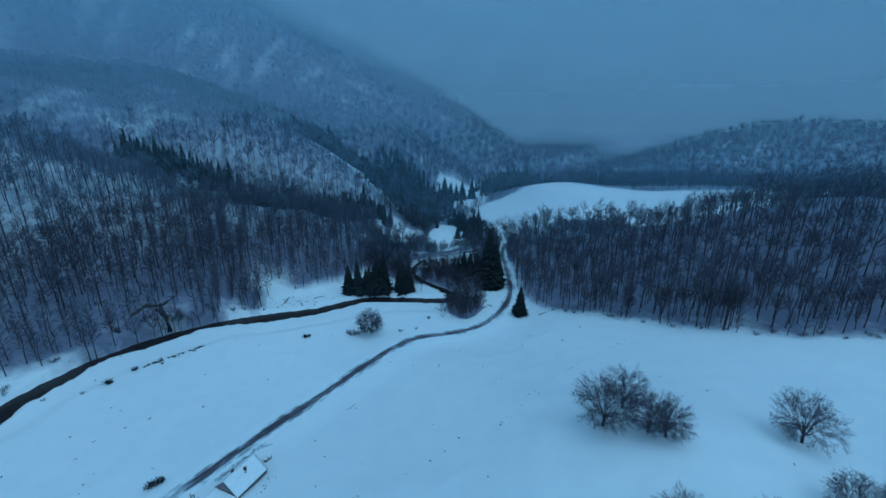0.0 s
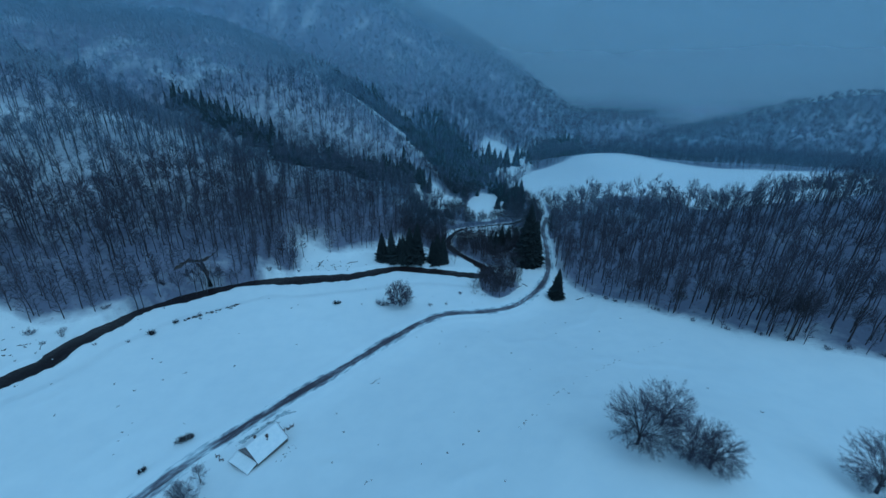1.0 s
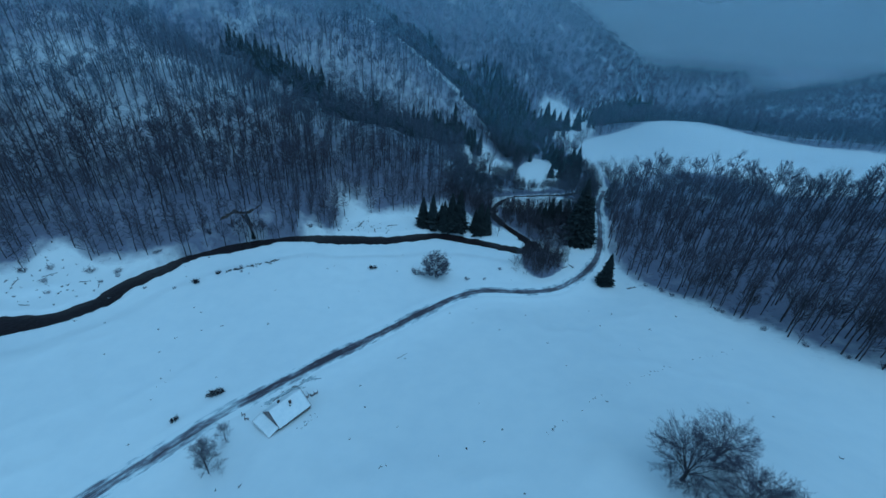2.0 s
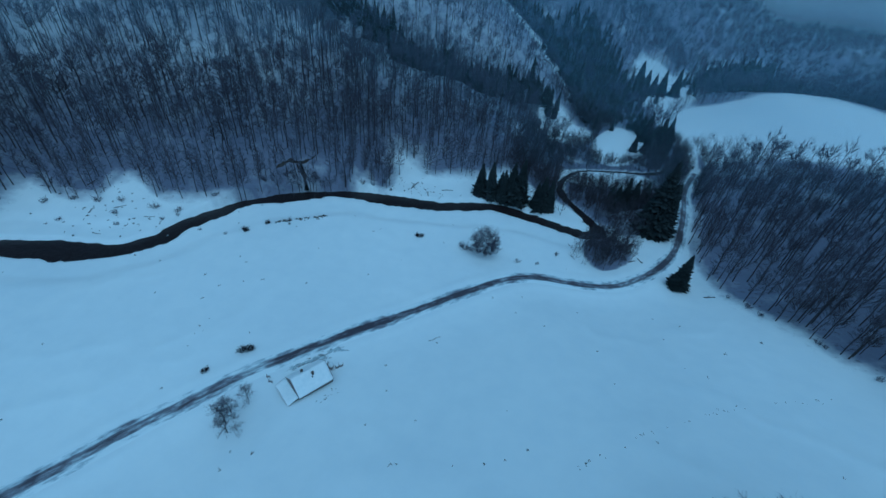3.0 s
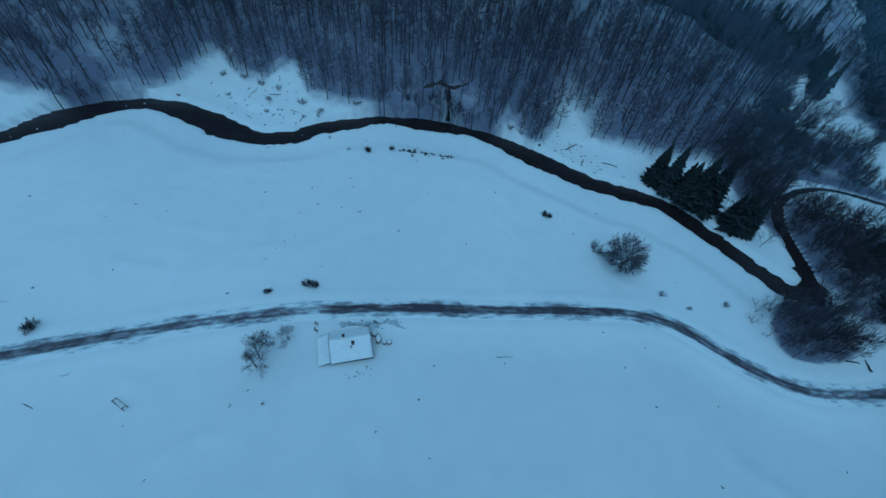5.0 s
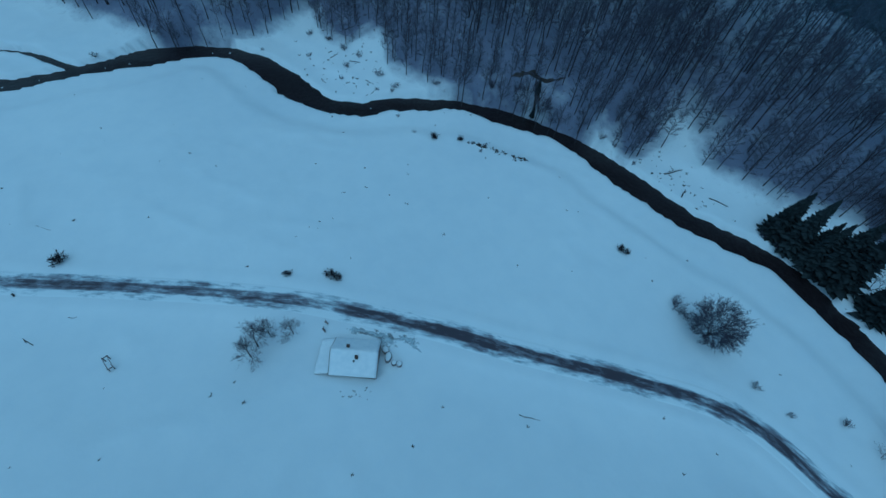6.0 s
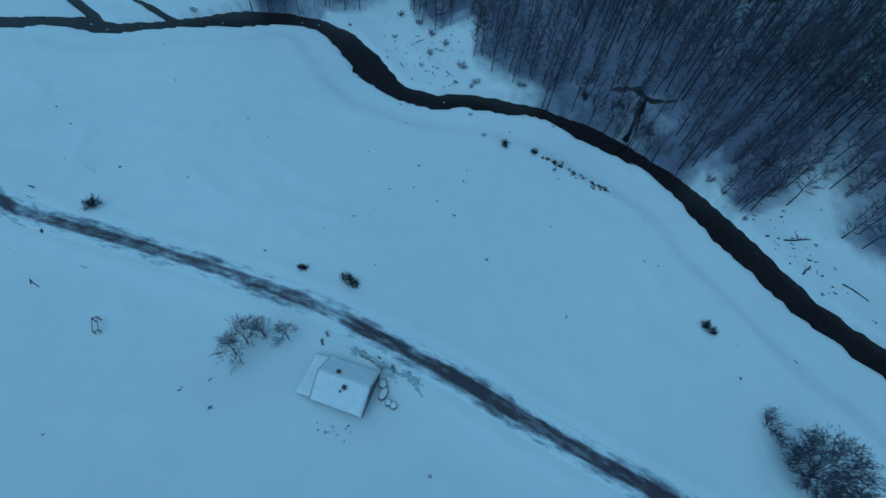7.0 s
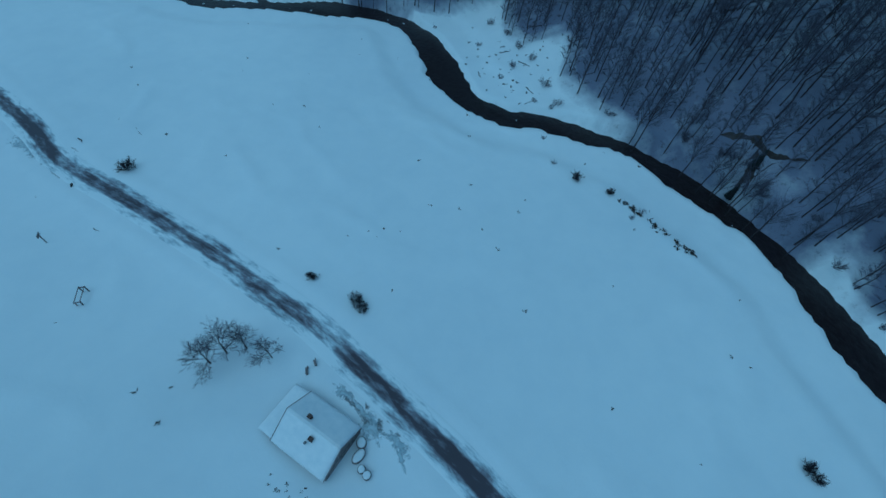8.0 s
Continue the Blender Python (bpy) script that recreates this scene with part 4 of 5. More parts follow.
# ---- hut by the road ----
def slab(name, corners, thick, mat, bevel=0.0):
    """A plate with four top corners and a thickness downwards."""
    bm = bmesh.new()
    top = [bm.verts.new(c) for c in corners]
    low = [bm.verts.new((c[0], c[1], c[2] - thick)) for c in corners]
    bm.faces.new(top), bm.faces.new(low[::-1])
    for i in range(4):
        j = (i + 1) % 4
        bm.faces.new((top[i], low[i], low[j], top[j]))
    bmesh.ops.recalc_face_normals(bm, faces=bm.faces)
    if bevel:
        bmesh.ops.bevel(bm, geom=[e for e in bm.edges if all(v in top for v in e.verts)], offset=bevel, segments=3, affect="EDGES")
    me = bpy.data.meshes.new(name)
    bm.to_mesh(me)
    bm.free()
    me.materials.append(mat)
    return me


def snow_slab(name, a, b, c, d, thick, seed, ridge=False):
    """A snow blanket over a roof plane a-b-c-d, humped and with a rounded, uneven rim."""
    a, b, c, d = (np.array(p, float) for p in (a, b, c, d))
    nu, nv = 22, 14
    V, F = [], []
    r = np.random.default_rng(seed)
    ph = r.random(4) * 6.28
    for layer in (0, 1):
        for i in range(nu + 1):
            for j in range(nv + 1):
                s, t = i / nu, j / nv
                p = (a * (1 - s) + b * s) * (1 - t) + (d * (1 - s) + c * s) * t
                rim = min(s, 1 - s, t * 0.7, (1 - t) * 0.7) if not ridge else min(s, 1 - s, t * 0.7)
                h = thick * (min(1, rim / 0.05) ** 0.5) * (0.9 + 0.12 * math.sin(6 * s + ph[0]) * math.sin(5 * t + ph[1]) + 0.05 * r.random()) + 0.01
                V.append(p + np.array((0, 0, h if layer else 0.004)))
    k = (nu + 1) * (nv + 1)
    for i in range(nu):
        for j in range(nv):
            q = i * (nv + 1) + j
            F.append((k + q, k + q + 1, k + q + nv + 2, k + q + nv + 1))
            F.append((q, q + nv + 1, q + nv + 2, q + 1))
    ring = [i * (nv + 1) for i in range(nu + 1)] + [nu * (nv + 1) + j for j in range(1, nv + 1)] + [i * (nv + 1) + nv for i in range(nu - 1, -1, -1)] + [j for j in range(nv - 1, 0, -1)]
    for p, q in zip(ring, ring[1:] + ring[:1]):
        F.append((p, q, k + q, k + p))
    me = mesh_of(name, V, F, CAP, smooth=True)
    bm = bmesh.new()
    bm.from_mesh(me)
    bmesh.ops.recalc_face_normals(bm, faces=bm.faces)
    bm.to_mesh(me)
    bm.free()
    return me


def hut():
    ob = empty("hut", pose(-46.3, 67.0, 0.0, 0, 0, 67.5))
    L, W, EAVE, RIDGE = 4.0, 3.15, 2.0, 4.6     # half length, half width, heights
    lx = -6.3                                    # outer end of the lean-to
    # rubble walls under boarded gables
    part("wall", box("wall", (-L, -W, -0.6), (L, -W + 0.4, EAVE), STONE), ob, "low rubble stone wall")
    part("wall", box("wall", (-L, W - 0.4, -0.6), (L, W, EAVE), STONE), ob, "low rubble stone wall")
    part("wall", box("wall", (L - 0.4, -W + 0.402, -0.6), (L, W - 0.402, 0.35), STONE), ob, "low rubble stone wall")
    part("wall", box("wall", (-L, -W + 0.402, -0.6), (-L + 0.4, W - 0.402, EAVE), STONE), ob, "low rubble stone wall")
    rr = random.Random(4)
    # boards of the two gables
    for gx_, face in ((L, 1), (-L, -1)):
        z = 0.36 if face > 0 else EAVE + 0.01
        k = 0
        while z < RIDGE - 0.25:
            h = 0.21 + 0.05 * rr.random()
            zt = min(z + h, RIDGE - 0.12)
            half0 = W if z < EAVE else W * (RIDGE - z) / (RIDGE - EAVE)
            half1 = W if zt < EAVE else W * (RIDGE - zt) / (RIDGE - EAVE)
            out = gx_ + face * (0.02 + 0.035 * rr.random())
            x0, x1 = sorted((gx_ - face * 0.06, out))
            V = [(x, s * (half0 if zz == z else half1), zz) for x in (x0, x1) for zz in (z, zt - 0.018) for s in (-1, 1)]
            V = [(x, y if zz == z else (1 if y > 0 else -1) * half1, zz) for x, y, zz in V]
            F = [(0, 1, 3, 2), (4, 6, 7, 5), (0, 4, 5, 1), (2, 3, 7, 6), (0, 2, 6, 4), (1, 5, 7, 3)]
            part("board", mesh_of("board", V, F, WOOD), ob)
            z = zt
            k += 1
    ox, oy = 0.05, 0.32
    dz = oy * (RIDGE - EAVE) / W
    for sgn in (-1, 1):
        a, b = (-L - ox, sgn * (W + oy), EAVE - dz), (L + ox, sgn * (W + oy), EAVE - dz)
        c, d = (L + ox, 0, RIDGE), (-L - ox, 0, RIDGE)
        roof = part("roof", slab("roof", (a, b, c, d), 0.10, WOOD), ob, "boarded gable roof under thick snow")
        up = lambda p: (p[0] * 0.992, p[1], p[2])
        part("snow_cover", snow_slab("snow_cover", up(a), up(b), up(c), up(d), 0.20, 7, True), roof, "smooth blanket of snow")
        for x in (-L - ox - 0.03, L + ox + 0.03):
            V0, V1 = (x, sgn * (W + oy), EAVE - dz + 0.02), (x, 0, RIDGE + 0.02)
            part("bargeboard", slab("bargeboard", ((x - 0.025, V0[1], V0[2]), (x + 0.025, V0[1], V0[2]), (x + 0.025, 0, V1[2]), (x - 0.025, 0, V1[2])), 0.2, WOOD), ob)
    # lean-to on the far gable
    part("wall", box("wall", (lx, -W + 0.15, -0.6), (lx + 0.25, W - 0.15, 1.02), STONE), ob, "low wall of the lean-to")
    for y in (-W + 0.15, W - 0.4):
        part("wall", box("wall", (lx + 0.252, y, -0.6), (-L - 0.04, y + 0.25, 1.02), STONE), ob, "low wall of the lean-to")
    a, b, c, d = (lx - 0.25, -W - 0.1, 1.15), (-L - 0.05, -W - 0.1, 1.95), (-L - 0.05, W + 0.1, 1.95), (lx - 0.25, W + 0.1, 1.15)
    lean = part("lean_to_roof", slab("lean_to_roof", (a, b, c, d), 0.10, WOOD), ob, "single-pitch lean-to roof under snow")
    part("snow_cover", snow_slab("snow_cover", a, b, c, d, 0.2, 21), lean, "smooth blanket of snow")
    # chimneys
    for x, y in ((-1.19, 0.73), (0.49, -1.03)):
        zr = RIDGE - abs(y) * (RIDGE - EAVE) / W
        ch = part("chimney", box("chimney", (x - 0.24, y - 0.21, zr - 0.3), (x + 0.24, y + 0.21, zr + 0.75), BRICK, 0.02), ob, "squat sooty brick chimney")
        part("cap", box("cap", (x - 0.28, y - 0.25, zr + 0.752), (x + 0.28, y + 0.25, zr + 0.82), BRICK, 0.015), ch)
        part("hatch", box("hatch", (x - 0.55, y - 0.75, zr + 0.02), (x - 0.25, y - 0.42, zr + 0.22), METAL, 0.02), ob, "bare sheet-metal flashing beside the chimney")
    zr = RIDGE - 0.35 * (RIDGE - EAVE) / W
    part("stove_pipe", box("stove_pipe", (-3.55, -0.25, zr), (-2.95, -0.05, zr + 0.30), METAL, 0.05), ob, "short dark roof vent")
    return tagged(ob, "small snow-roofed stone hut with boarded gable and lean-to", "hut")


hut()


def lathe(name, profile, mat, n=18, squash=1.0):
    V, F = [], []
    for r, z in profile:
        for k in range(n):
            a = 6.283185 * k / n
            V.append((r * math.cos(a), r * math.sin(a) * squash, z))
    for i in range(len(profile) - 1):
        for k in range(n):
            F.append((i * n + k, i * n + (k + 1) % n, (i + 1) * n + (k + 1) % n, (i + 1) * n + k))
    F.append(tuple(range(n))[::-1])
    F.append(tuple((len(profile) - 1) * n + k for k in range(n)))
    return mesh_of(name, V, F, mat, smooth=True)


def tub(x, y, turn, rx, squash, tall):
    ob = empty("wooden_tub", pose(x, y, ground_at(x, y) - 0.05, 0, 0, turn))
    part("body", lathe("body", [(rx * 0.9, 0), (rx, 0.1), (rx * 1.02, tall * 0.55), (rx, tall)], WOOD, squash=squash), ob)
    part("hoop", lathe("hoop", [(rx * 1.03, tall * 0.6), (rx * 1.05, tall * 0.62), (rx * 1.05, tall * 0.7), (rx * 1.03, tall * 0.72)], METAL, squash=squash), ob)
    part("snow_cover", lathe("snow_cover", [(rx * 0.88, tall + 0.002), (rx * 0.9, tall + 0.06), (rx * 0.84, tall + 0.14), (rx * 0.62, tall + 0.19), (rx * 0.3, tall + 0.2)], CAP, squash=squash), ob, "rounded cap of snow")
    return tagged(ob, "snow-capped wooden tub beside the hut's gable", "tub", "tubs beside the hut")


for x, y, turn, rx, sq, tall in ((-46.5, 72.4, 30, 0.72, 0.85, 0.8), (-45.0, 72.5, 150, 0.98, 0.6, 0.85), (-43.7, 73.2, 0, 0.48, 1.0, 0.7), (-43.2, 74.0, 0, 0.52, 1.0, 0.75)):
    tub(x, y, turn, rx, sq, tall)


# ---- small things on the fields ----
def low_bench(x, y, turn, length=1.3):
    ob = empty("log_bench", pose(x, y, ground_at(x, y), 0, 0, turn))
    part("seat", box("seat", (-length / 2, -0.16, 0.38), (length / 2, 0.16, 0.46), WOOD, 0.02), ob)
    for s in (-1, 1):
        part("leg", box("leg", (s * length * 0.36 - 0.08, -0.13, -0.2), (s * length * 0.36 + 0.08, 0.13, 0.379), WOOD, 0.02), ob)
    part("backrest", box("backrest", (-length / 2, 0.162, 0.3), (-length / 2 + 0.14, 0.26, 0.95), WOOD, 0.02), ob)
    return tagged(ob, "short rough wooden bench beside the hut", "bench", "benches by the hut")


low_bench(-53.8, 62.7, 20, 0.95)
low_bench(-55.1, 63.4, 35, 0.8)


def trestle(x, y, turn):
    """A low wooden trestle: two end frames joined by two rails."""
    ob = empty("wooden_trestle", pose(x, y, ground_at(x, y), 0, 0, turn))
    for s in (-1, 1):
        part("post", box("post", (s * 1.25 - 0.07, -0.4, -0.2), (s * 1.25 + 0.07, -0.27, 0.9), WOOD, 0.01), ob)
        part("post", box("post", (s * 1.25 - 0.07, 0.27, -0.2), (s * 1.25 + 0.07, 0.4, 0.9), WOOD, 0.01), ob)
        part("crosspiece", box("crosspiece", (s * 1.25 - 0.09, -0.45, 0.902), (s * 1.25 + 0.09, 0.45, 1.0), WOOD, 0.01), ob)
    for y_ in (-0.35, 0.35):
        part("rail", box("rail", (-1.4, y_ - 0.05, 1.002), (1.4, y_ + 0.05, 1.08), WOOD, 0.01), ob)
    return tagged(ob, "low wooden trestle standing in the snowy field", "trestle")


trestle(-57.6, 29.1, 25)


def sign_post(x, y, turn):
    ob = empty("sign_post", pose(x, y, ground_at(x, y), 0, 0, turn))
    part("post", box("post", (-0.06, -0.06, -0.3), (0.06, 0.06, 2.0), WOOD, 0.01), ob)
    part("board", box("board", (-0.55, -0.09, 1.55), (0.55, -0.062, 2.05), WOOD, 0.01), ob, "plain dark signboard")
    return tagged(ob, "plain wooden sign on a post in the snow", "sign")


sign_post(-65.5, 16.9, 30)


def log(x, y, turn, length, r, label="dark fallen log half buried in snow"):
    V, F, M = [], [], []
    g = np.random.default_rng(int(abs(x * 31 + y * 17)))
    pts = [np.array((length * (k / 5 - 0.5), g.normal() * 0.08, r * 0.6 + g.normal() * 0.04)) for k in range(6)]
    for k in range(5):
        stick(V, F, M, pts[k], pts[k + 1], r * (1 - 0.1 * k), r * (0.9 - 0.1 * k), 7, 0)
    for k in range(4):
        p = pts[1 + k]
        q = p + np.array((0.5 + 0.3 * g.random(), g.normal() * 0.7, 0.25)) * length * 0.14
        stick(V, F, M, p, q, r * 0.35, r * 0.12, 4, 0)
    ob = new("log", mesh_fast("log", np.array(V), np.array(F), [BARK]))
    z0, z1 = (ground_at(x + s * 0.5 * length * math.cos(radians(turn)), y + s * 0.5 * length * math.sin(radians(turn))) for s in (-1, 1))
    ob.matrix_basis = pose(x, y, (z0 + z1) / 2, 0, -math.degrees(math.atan2(z1 - z0, length)), turn)
    return tagged(ob, label, "log", "fallen logs and branches")


for x, y, t, ln, r in ((-144, 78, 20, 3, 0.12), (-150, 90, 60, 4, 0.13), (-156, 84, 110, 3, 0.12), (-139, 92, 40, 2.5, 0.12), (-133, 92, 130, 2.2, 0.10), (-166, 92, 75, 4, 0.14),
                       (-71, 160, 60, 5, 0.2), (-66, 163, 120, 4, 0.18), (-74, 166, 85, 6, 0.2), (-60, 170, 30, 5, 0.18), (41, 149, 20, 3.5, 0.2), (17.5, 158, 40, 3.0, 0.2), (20, 160, 130, 3, 0.2), (-88.6, 4.8, 62, 1.5, 0.13), (-86, 5.8, 70, 2.0, 0.06), (-77.5, 11.6, 30, 0.9, 0.2), (-69.7, 21.6, 75, 1.4, 0.05), (-27.3, 92.2, 60, 3.6, 0.07), (-94, 13, 50, 3.5, 0.04)):
    log(x, y, t, ln, r)


def seep(line, half, seed):
    """A dark wet scar where water seeps through the snow, ragged at its edges."""
    p = smooth_line(line, 0.5)
    t = np.gradient(p, axis=0)
    t /= np.linalg.norm(t, axis=1)[:, None]
    run = np.arange(len(p)) * 0.5
    taper = np.clip(np.minimum(run, run[-1] - run) / 1.5, 0.12, 1)
    V, F = [], []
    for side in (-1, 1):
        w = half * taper * np.clip(0.9 + 2.2 * fbm(run, run * 0 + 7 * side, 2.4, seed) + 1.6 * fbm(run, run * 0 + 7 * side, 0.8, seed + 1), 0.06, 2.4)
        for f in (0.0, 0.5, 1.0):
            V.append(np.stack([p[:, 0] + side * t[:, 1] * w * f, p[:, 1] - side * t[:, 0] * w * f], 1))
    out = [V[5], V[4], V[3], V[1], V[2]]
    n = len(p)
    q = np.concatenate(out)
    z = height(q[:, 0], q[:, 1]) + np.repeat((-0.05, 0.08, 0.10, 0.08, -0.05), n)
    F = [(c * n + k, c * n + k + 1, (c + 1) * n + k + 1, (c + 1) * n + k) for c in range(4) for k in range(n - 1)]
    me = mesh_of("bare_earth", [(a, b, c) for (a, b), c in zip(q, z)], F, EARTH, smooth=True)
    return tagged(new("bare_earth", me), "dark wet seep in the snow of the wooded bank", "ground", kind="structure")


seep([(-121.5, 134.5), (-120.2, 137.5), (-118.8, 140.2), (-116.5, 141.2), (-114.5, 143), (-113, 145.2), (-112, 148.5)], 0.75, 5)
seep([(-116.2, 140.6), (-114, 140), (-111.5, 139), (-109.2, 138.2)], 0.8, 8)
seep([(-134, 172), (-132, 173.5), (-130.5, 176)], 0.6, 11)
seep([(-96, 166), (-94.5, 168), (-94, 170)], 0.6, 14)


def tuft_field(name, spots, label):
    """Dead stalks and clods poking through the snow."""
    V, F, M = [], [], []
    g = np.random.default_rng(9)
    for x, y, size in spots:
        z = ground_at(x, y)
        for k in range(7):
            a = np.array((x + g.normal() * 0.16 * size, y + g.normal() * 0.16 * size, z - 0.05))
            b = a + np.array((g.normal() * 0.25, g.normal() * 0.25, g.uniform(0.2, 0.5))) * size
            stick(V, F, M, a, b, 0.12 * size, 0.03, 3, 0)
    return tagged(new(name, mesh_fast(name, np.array(V), np.array(F), [GRASS])), label, "dead grass", kind="stuff")


tg = np.random.default_rng(55)
spots = []
for k in range(150):
    x, y = tg.uniform(-150, 60), tg.uniform(-10, 150)
    dr_ = float(to_line(np.array([x]), np.array([y]), ROAD_LINE)[0][0])
    dv_ = abs(float(to_line(np.array([x]), np.array([y]), RIVER_LINE)[0][0]))
    if abs(dr_) > 5 and dv_ > 6 and slope_in(x, y) < -6:
        spots.append((x, y, tg.uniform(0.25, 0.8)))
for k in range(40):      # line of old footprints over the meadow
    t = tg.random()
    spots.append((58 - 50 * t + tg.normal() * 0.4, 111 - 46 * t + 6 * math.sin(3 * t) + tg.normal() * 0.4, tg.uniform(0.2, 0.4)))
for k in range(60):      # broken bank above the river bend
    t = tg.random()
    spots.append((-101 + 12 * t + tg.normal() * 0.5, 112 + 13 * t + tg.normal() * 0.5, tg.uniform(0.5, 1.3)))
for k in range(70):      # gravelly clearing across the water
    spots.append((-152 + tg.normal() * 10, 86 + tg.normal() * 8, tg.uniform(0.3, 1.0)))
for k in range(60):
    spots.append((-70 + tg.normal() * 9, 163 + tg.normal() * 5, tg.uniform(0.3, 1.0)))
for k in range(13):      # trodden ground behind the hut
    spots.append((-40.0 + tg.normal() * 0.5, 65.5 + tg.normal() * 1.4, tg.uniform(0.2, 0.45)))
tuft_field("dead_grass", [q for q in spots if abs(float(to_line(np.array([q[0]]), np.array([q[1]]), RIVER_LINE)[0][0])) > 4.6], "tufts of dead grass and clods poking through the snow")


def stone(x, y, s, seed):
    bm = bmesh.new()
    bmesh.ops.create_icosphere(bm, subdivisions=2, radius=s)
    g = random.Random(seed)
    ph = [g.random() * 6 for _ in range(3)]
    for v in bm.verts:
        k = 1 + 0.18 * math.sin(3 * v.co.x / s + ph[0]) + 0.15 * math.sin(4 * v.co.y / s + ph[1])
        v.co = Vector((v.co.x * k * 1.2, v.co.y * k, v.co.z * 0.6 * k))
    me = bpy.data.meshes.new("stone")
    bm.to_mesh(me)
    bm.free()
    me.materials.append(CAP)
    ob = new("river_stone", me)
    ob.matrix_basis = pose(x, y, float(water_level(np.array(x), np.array(y))) - 0.02, 0, 0, g.random() * 360)
    return tagged(ob, "snow-capped stone standing in the dark river", "stone", "stones in the river")


gs = random.Random(8)
for k in range(9):
    p = RIVER_LINE[30 + int(gs.random() * 60)]
    stone(p[0] + gs.uniform(-1.6, 1.6), p[1] + gs.uniform(-1.6, 1.6), gs.uniform(0.12, 0.28), k)

# ---- thicket by the stream ----
alder = [broad_tree(61, 7.5, 1.0, 0.75, (4, 4, 3), 0.36, 0.10, 0.8, stems=2), broad_tree(62, 8.5, 1.4, 0.65, (5, 4, 4), 0.36, 0.11, 0.8)]
ALDERS = [(-30, 232, 0.9), (-34, 240, 1.0), (-22, 240, 0.7), (-38, 224, 1.0), (-44, 216, 1.0), (-40, 200, 0.9), (-32, 192, 0.9), (-46, 192, 1.0), (-26, 184, 0.8), (-9, 204, 0.8), (-5, 212, 0.8), (-17, 232, 0.9), (12, 215, 1.0), (8, 240, 0.9), (15, 246, 1.1), (18, 254, 1.1), (9, 256, 1.0), (28, 222, 1.1), (30, 212, 1.0), (29, 202, 0.9), (19, 192, 1.0), (10, 188, 1.0), (7, 183, 0.9), (14, 190, 1.0),
          (0, 156, 0.8), (5, 155, 0.8), (4, 164, 1.0), (9, 166, 1.0), (6, 158, 0.9), (13, 160, 0.9), (1, 162, 0.8), (16, 163, 0.9), (-1, 148, 0.5), (3, 147, 0.5), (7, 149, 0.5), (34, 262, 1.0), (30, 270, 1.1), (38, 274, 1.0),
          (2, 152, 0.8), (5, 150, 0.7), (8, 155, 0.9), (11, 158, 1.0), (7, 161, 1.1), (12, 164, 1.1), (3, 158, 0.9), (-2, 152, 0.6), (10, 170, 1.1), (15, 168, 1.0), (15, 175, 1.1), (9, 177, 1.0),
          (12, 183, 1.1), (17, 180, 1.0), (2, 184, 0.9), (5, 190, 1.0), (-3, 194, 0.9), (-1, 202, 0.8), (-20, 190, 1.0), (-24, 196, 1.1), (-18, 200, 1.1), (-27, 204, 1.0), (-22, 210, 1.1), (-16, 212, 0.9),
          (-14, 222, 1.0), (-21, 220, 1.0), (-9, 228, 0.9), (-2, 232, 0.8), (6, 231, 0.8), (-30, 214, 0.9), (-27, 224, 0.8), (-34, 208, 1.0), (-18, 184, 0.9), (-12, 178, 0.8), (20, 205, 1.1), (24, 212, 1.2),
          (22, 222, 1.1), (26, 232, 1.2), (20, 238, 1.1), (26, 246, 1.1), (14, 206, 1.0), (19, 214, 1.0), (30, 240, 1.0), (40, 285, 1.1), (44, 291, 1.2), (36, 282, 1.0), (57, 292, 1.2), (64, 294, 1.2), (70, 292, 1.1), (61, 290, 1.0), (76, 290, 1.2), (50, 300, 1.0)]
a_protos = []
for i, (x, y, s) in enumerate(ALDERS):
    if i < 2:
        ob = tree_thing("alder_tree", alder[i], "slender leafless alder in the thicket by the stream", "tree", Matrix(), "thicket by the stream")
        ob.matrix_basis = pose(x, y, ground_at(x, y) - 0.1, 0, 0, 40)
        ob.scale = (s, s, s)
        a_protos.append(ob)
    else:
        copy_at(a_protos[i % 2], x, y, 83 * i, s)

# ---- hazel along the edge of the right-hand woods ----
ex = np.random.default_rng(66)
for i in range(16):
    x = 41 + 84 * (i + ex.random()) / 16
    y = float(np.interp(x, [38, 44, 65, 76, 88, 102, 116, 125], [168, 150, 126, 112, 103, 97, 94, 91])) + ex.uniform(0.5, 3.5)
    c = copy_at(b_protos[i % 3], x, y, 50 * i, ex.uniform(0.8, 1.4))
    tagged(c, "leafless hazel bush at the edge of the woods", "bush", "bushes along the woods")


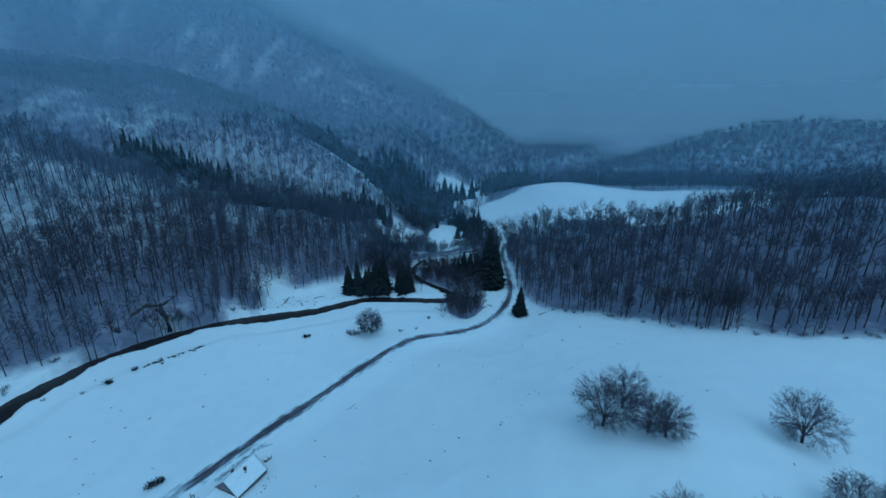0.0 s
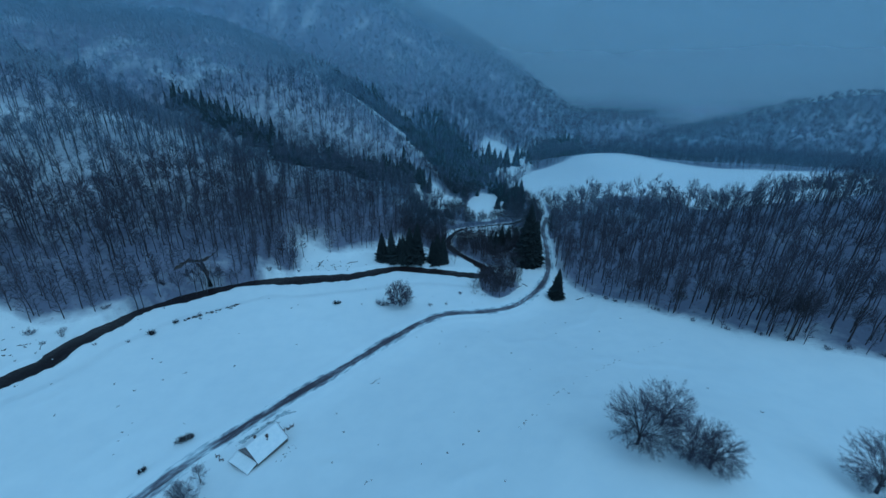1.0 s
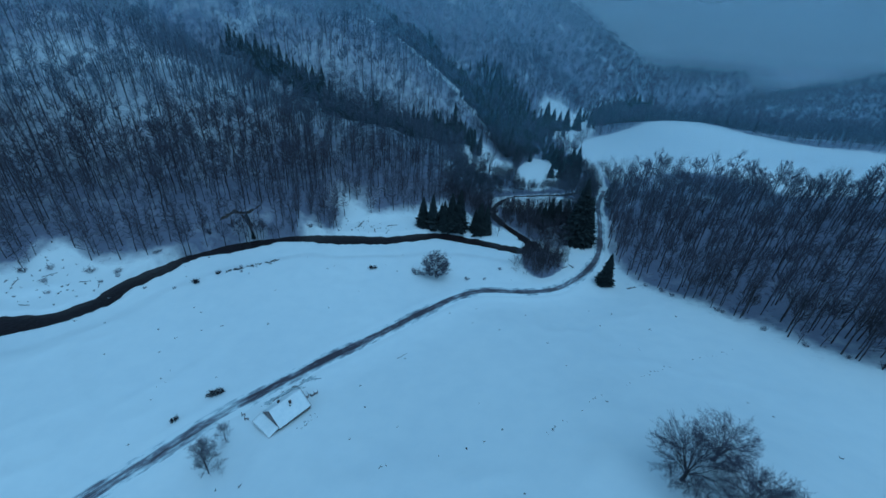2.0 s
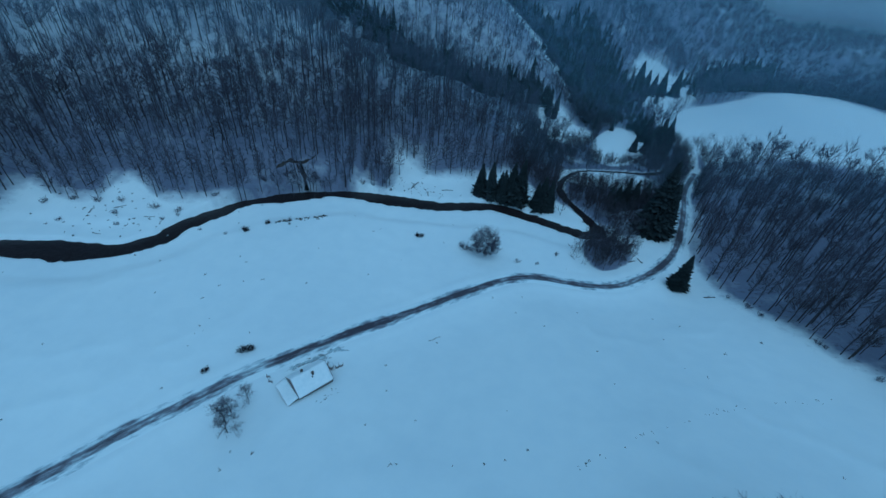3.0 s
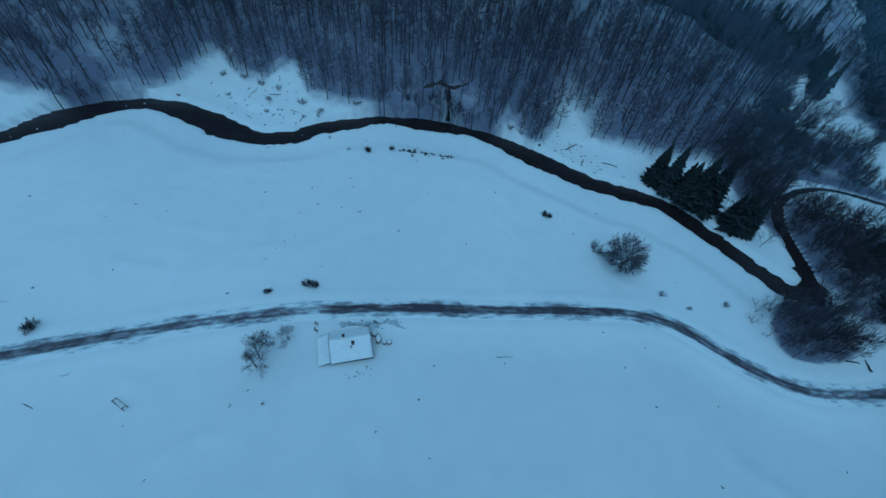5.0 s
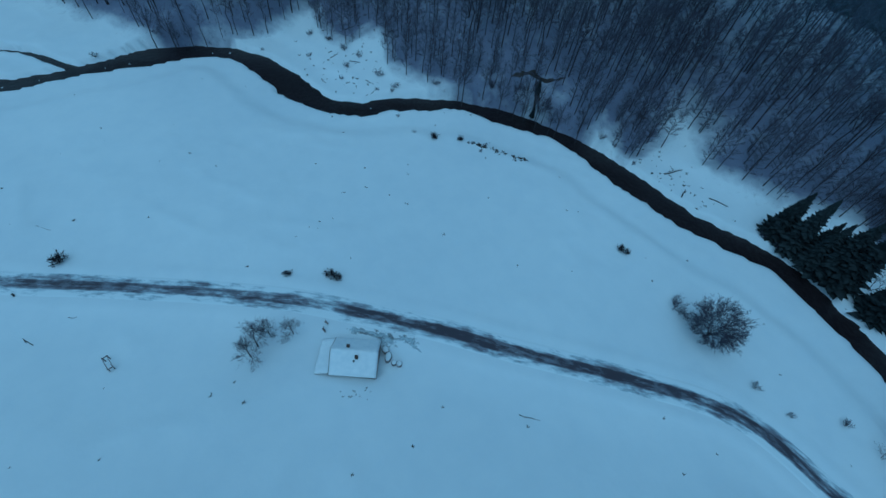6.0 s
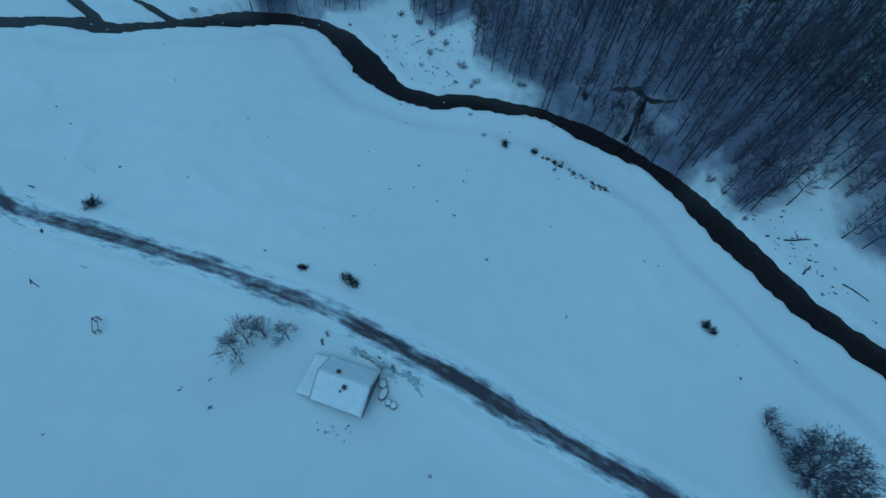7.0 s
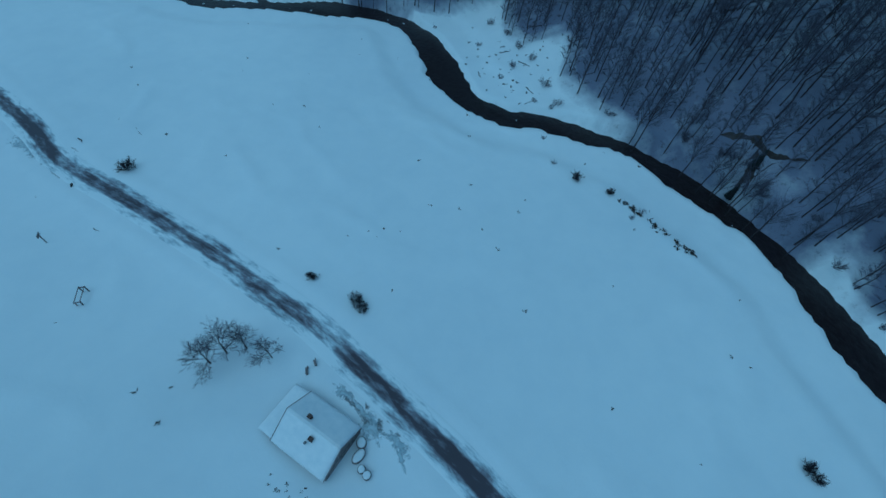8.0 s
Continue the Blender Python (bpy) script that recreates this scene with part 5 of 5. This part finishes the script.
# ---- bare ground beside the road ----
def patch(name, x, y, a, b, turn, seed, mat, label):
    """An irregular flat patch laid just over the snow."""
    r = np.random.default_rng(seed)
    ph = r.random(4) * 6.28
    c, s = math.cos(radians(turn)), math.sin(radians(turn))
    rings, n = 5, 44
    V, F = [], []
    for i in range(rings + 1):
        for k in range(n):
            t = 6.283185 * k / n
            w = 1 + 0.25 * math.sin(2 * t + ph[0]) + 0.18 * math.sin(5 * t + ph[1]) + 0.06 * math.sin(9 * t + ph[2])
            px, py = a * w * i / rings * math.cos(t), b * w * i / rings * math.sin(t)
            V.append((x + c * px - s * py, y + s * px + c * py))
    z = height(np.array([v[0] for v in V]), np.array([v[1] for v in V]))
    V = [(vx, vy, vz + (0.03 if q < rings * n else -0.02)) for q, ((vx, vy), vz) in enumerate(zip(V, z))]
    for i in range(rings):
        for k in range(n):
            F.append((i * n + k, (i + 1) * n + k, (i + 1) * n + (k + 1) % n, i * n + (k + 1) % n))
    me = mesh_of(name, V, F, mat, smooth=True)
    uvl = me.uv_layers.new(name="UVMap")
    for loop in me.loops:
        uvl.data[loop.index].uv = (loop.vertex_index // n / rings, 0.5)
    bm = bmesh.new()
    bm.from_mesh(me)
    bmesh.ops.remove_doubles(bm, verts=bm.verts, dist=0.0005)
    bm.to_mesh(me)
    bm.free()
    return tagged(new(name, me), label, "ground", kind="structure")


SLUSH = simple("slush", (0.36, 0.42, 0.47), (0.66, 0.71, 0.75), 1.4, 0.5, bump_d=0.04)
MUD = simple("mud_and_slush", (0.06, 0.055, 0.06), (0.45, 0.47, 0.50), 1.3, 0.7, bump_d=0.05)
for m_ in (SLUSH, MUD):
    # the patches fray into the snow at their rims
    n_, l_ = m_.node_tree.nodes, m_.node_tree.links
    sep_ = n_.new("ShaderNodeSeparateXYZ")
    l_.new(n_.new("ShaderNodeTexCoord").outputs["UV"], sep_.inputs[0])
    fray = calc(n_, l_, "SUBTRACT", calc(n_, l_, "MULTIPLY", noise_tex(n_, l_, coords(n_, l_), 1.5, 7, 0.68), 2.4), calc(n_, l_, "ADD", sep_.outputs[0], 0.4))
    shader = next(q for q in n_ if q.type == "BSDF_PRINCIPLED")
    l_.new(ramp(n_, l_, fray, [(0.05, (0, 0, 0)), (0.6, (0.9, 0.9, 0.9))]), shader.inputs["Alpha"])
for k, (x, y, a, b, turn) in enumerate(((-50.9, 71.8, 0.9, 0.35, 55), (-48.9, 74.1, 1.0, 0.55, 40), (-49.6, 75.2, 0.5, 0.3, 70), (-51.0, 69.6, 2.0, 0.4, 58), (-49.2, 72.2, 1.4, 0.45, 55), (-48.2, 76.6, 0.7, 0.25, 60),
                                        (-82.9, 0.3, 1.6, 0.6, 60), (-81.9, 2.8, 1.3, 0.6, 60), (-79.3, 7.4, 1.6, 0.45, 70))):
    patch("bare_patch", x, y, a * 1.05, b * 1.15, turn, k, MUD, "trampled muddy slush beside the road")
for k, (x, y, a, b, turn) in enumerate(((-47.2, 76.9, 1.5, 0.8, 55), (-52.0, 68.3, 1.6, 0.5, 58), (-50.4, 71.0, 2.4, 0.55, 58), (-48.6, 73.2, 2.2, 0.8, 52), (-45.6, 77.6, 1.2, 0.35, 35), (-84.4, -1.5, 4.0, 1.4, 62))):
    patch("slush_patch", x, y, a * 1.5, b * 1.7, turn, 20 + k, SLUSH, "grey refrozen slush beside the road")

# ---- scrub along the wooded bank of the river ----
sx = np.random.default_rng(91)
bank = smooth_line(RIVER_LINE[44:108], 1.0)
b_t = np.gradient(bank, axis=0)
b_t /= np.linalg.norm(b_t, axis=1)[:, None]
for i in range(46):
    k = int(sx.random() * len(bank))
    off = sx.uniform(4.6, 7.5)
    x, y = bank[k][0] - b_t[k][1] * off, bank[k][1] + b_t[k][0] * off
    if slope_in(x, y) > -14:
        tagged(copy_at(b_protos[i % 3], x, y, 47 * i, sx.uniform(0.7, 1.7)), "leafless scrub bush on the wooded river bank", "bush", "scrub on the river bank")

thick_kinds = [wood_tree(180 + k, 11.5, 10, 16, 3, 0.10, 0.25, 0.055, True) for k in range(6)]
rt = np.random.default_rng(210)
tx, ty = np.meshgrid(np.arange(-50, 60, 2.4), np.arange(145, 312, 2.4))
tx, ty = (tx + rt.uniform(-1.3, 1.3, tx.shape)).ravel(), (ty + rt.uniform(-1.3, 1.3, ty.shape)).ravel()
keep = in_thicket(tx, ty) > rt.random(tx.shape)
tx, ty = tx[keep], ty[keep]
ts = rt.uniform(0.5, 1.05, len(tx))
t_spots = np.stack([tx, ty, height(tx, ty) - 0.1, rt.uniform(0, 6.28, len(tx)), ts, ts * rt.uniform(0.85, 1.2, len(tx)), np.ones(len(tx)), rt.integers(0, 6, len(tx))], 1)
tagged(new("stream_thicket", wood_mesh("stream_thicket", thick_kinds, t_spots, [BARK, ALDER])), "leafless scrub and young trees crowding the stream", "thicket", kind="stuff")

# ---- darker, denser trees along the foot of the right-hand woods ----
dark_kinds = [wood_tree(190 + k, 14.0 + k, 10, 26, 4, (0.26, 0.34, 0.3, 0.22, 0.36, 0.28)[k], 0.24, 0.04) for k in range(6)]
rd = np.random.default_rng(220)
dx, dy = np.meshgrid(np.arange(58, 132, 3.8), np.arange(94, 152, 3.8))
dx, dy = (dx + rd.uniform(-1.8, 1.8, dx.shape)).ravel(), (dy + rd.uniform(-1.8, 1.8, dy.shape)).ravel()
into = dy - np.interp(dx, [44, 65, 76, 88, 102, 116, 125, 260], [150, 126, 112, 103, 97, 94, 91, 70])
keep = (into > 2) & (into < 19 + 20 * fbm(dx, dy, 22, 81)) & (rd.random(dx.shape) < 0.5)
dx, dy = dx[keep], dy[keep]
ds = rd.uniform(0.6, 1.0, len(dx))
d_spots = np.stack([dx, dy, height(dx, dy) - 0.1, rd.uniform(0, 6.28, len(dx)), ds, ds * rd.uniform(0.85, 1.15, len(dx)), np.ones(len(dx)), rd.integers(0, 6, len(dx))], 1)
tagged(new("dark_woods", wood_mesh("dark_woods", dark_kinds, d_spots, [BARK, ALDER])), "dense dark leafless trees at the foot of the woods", "woods", kind="stuff")
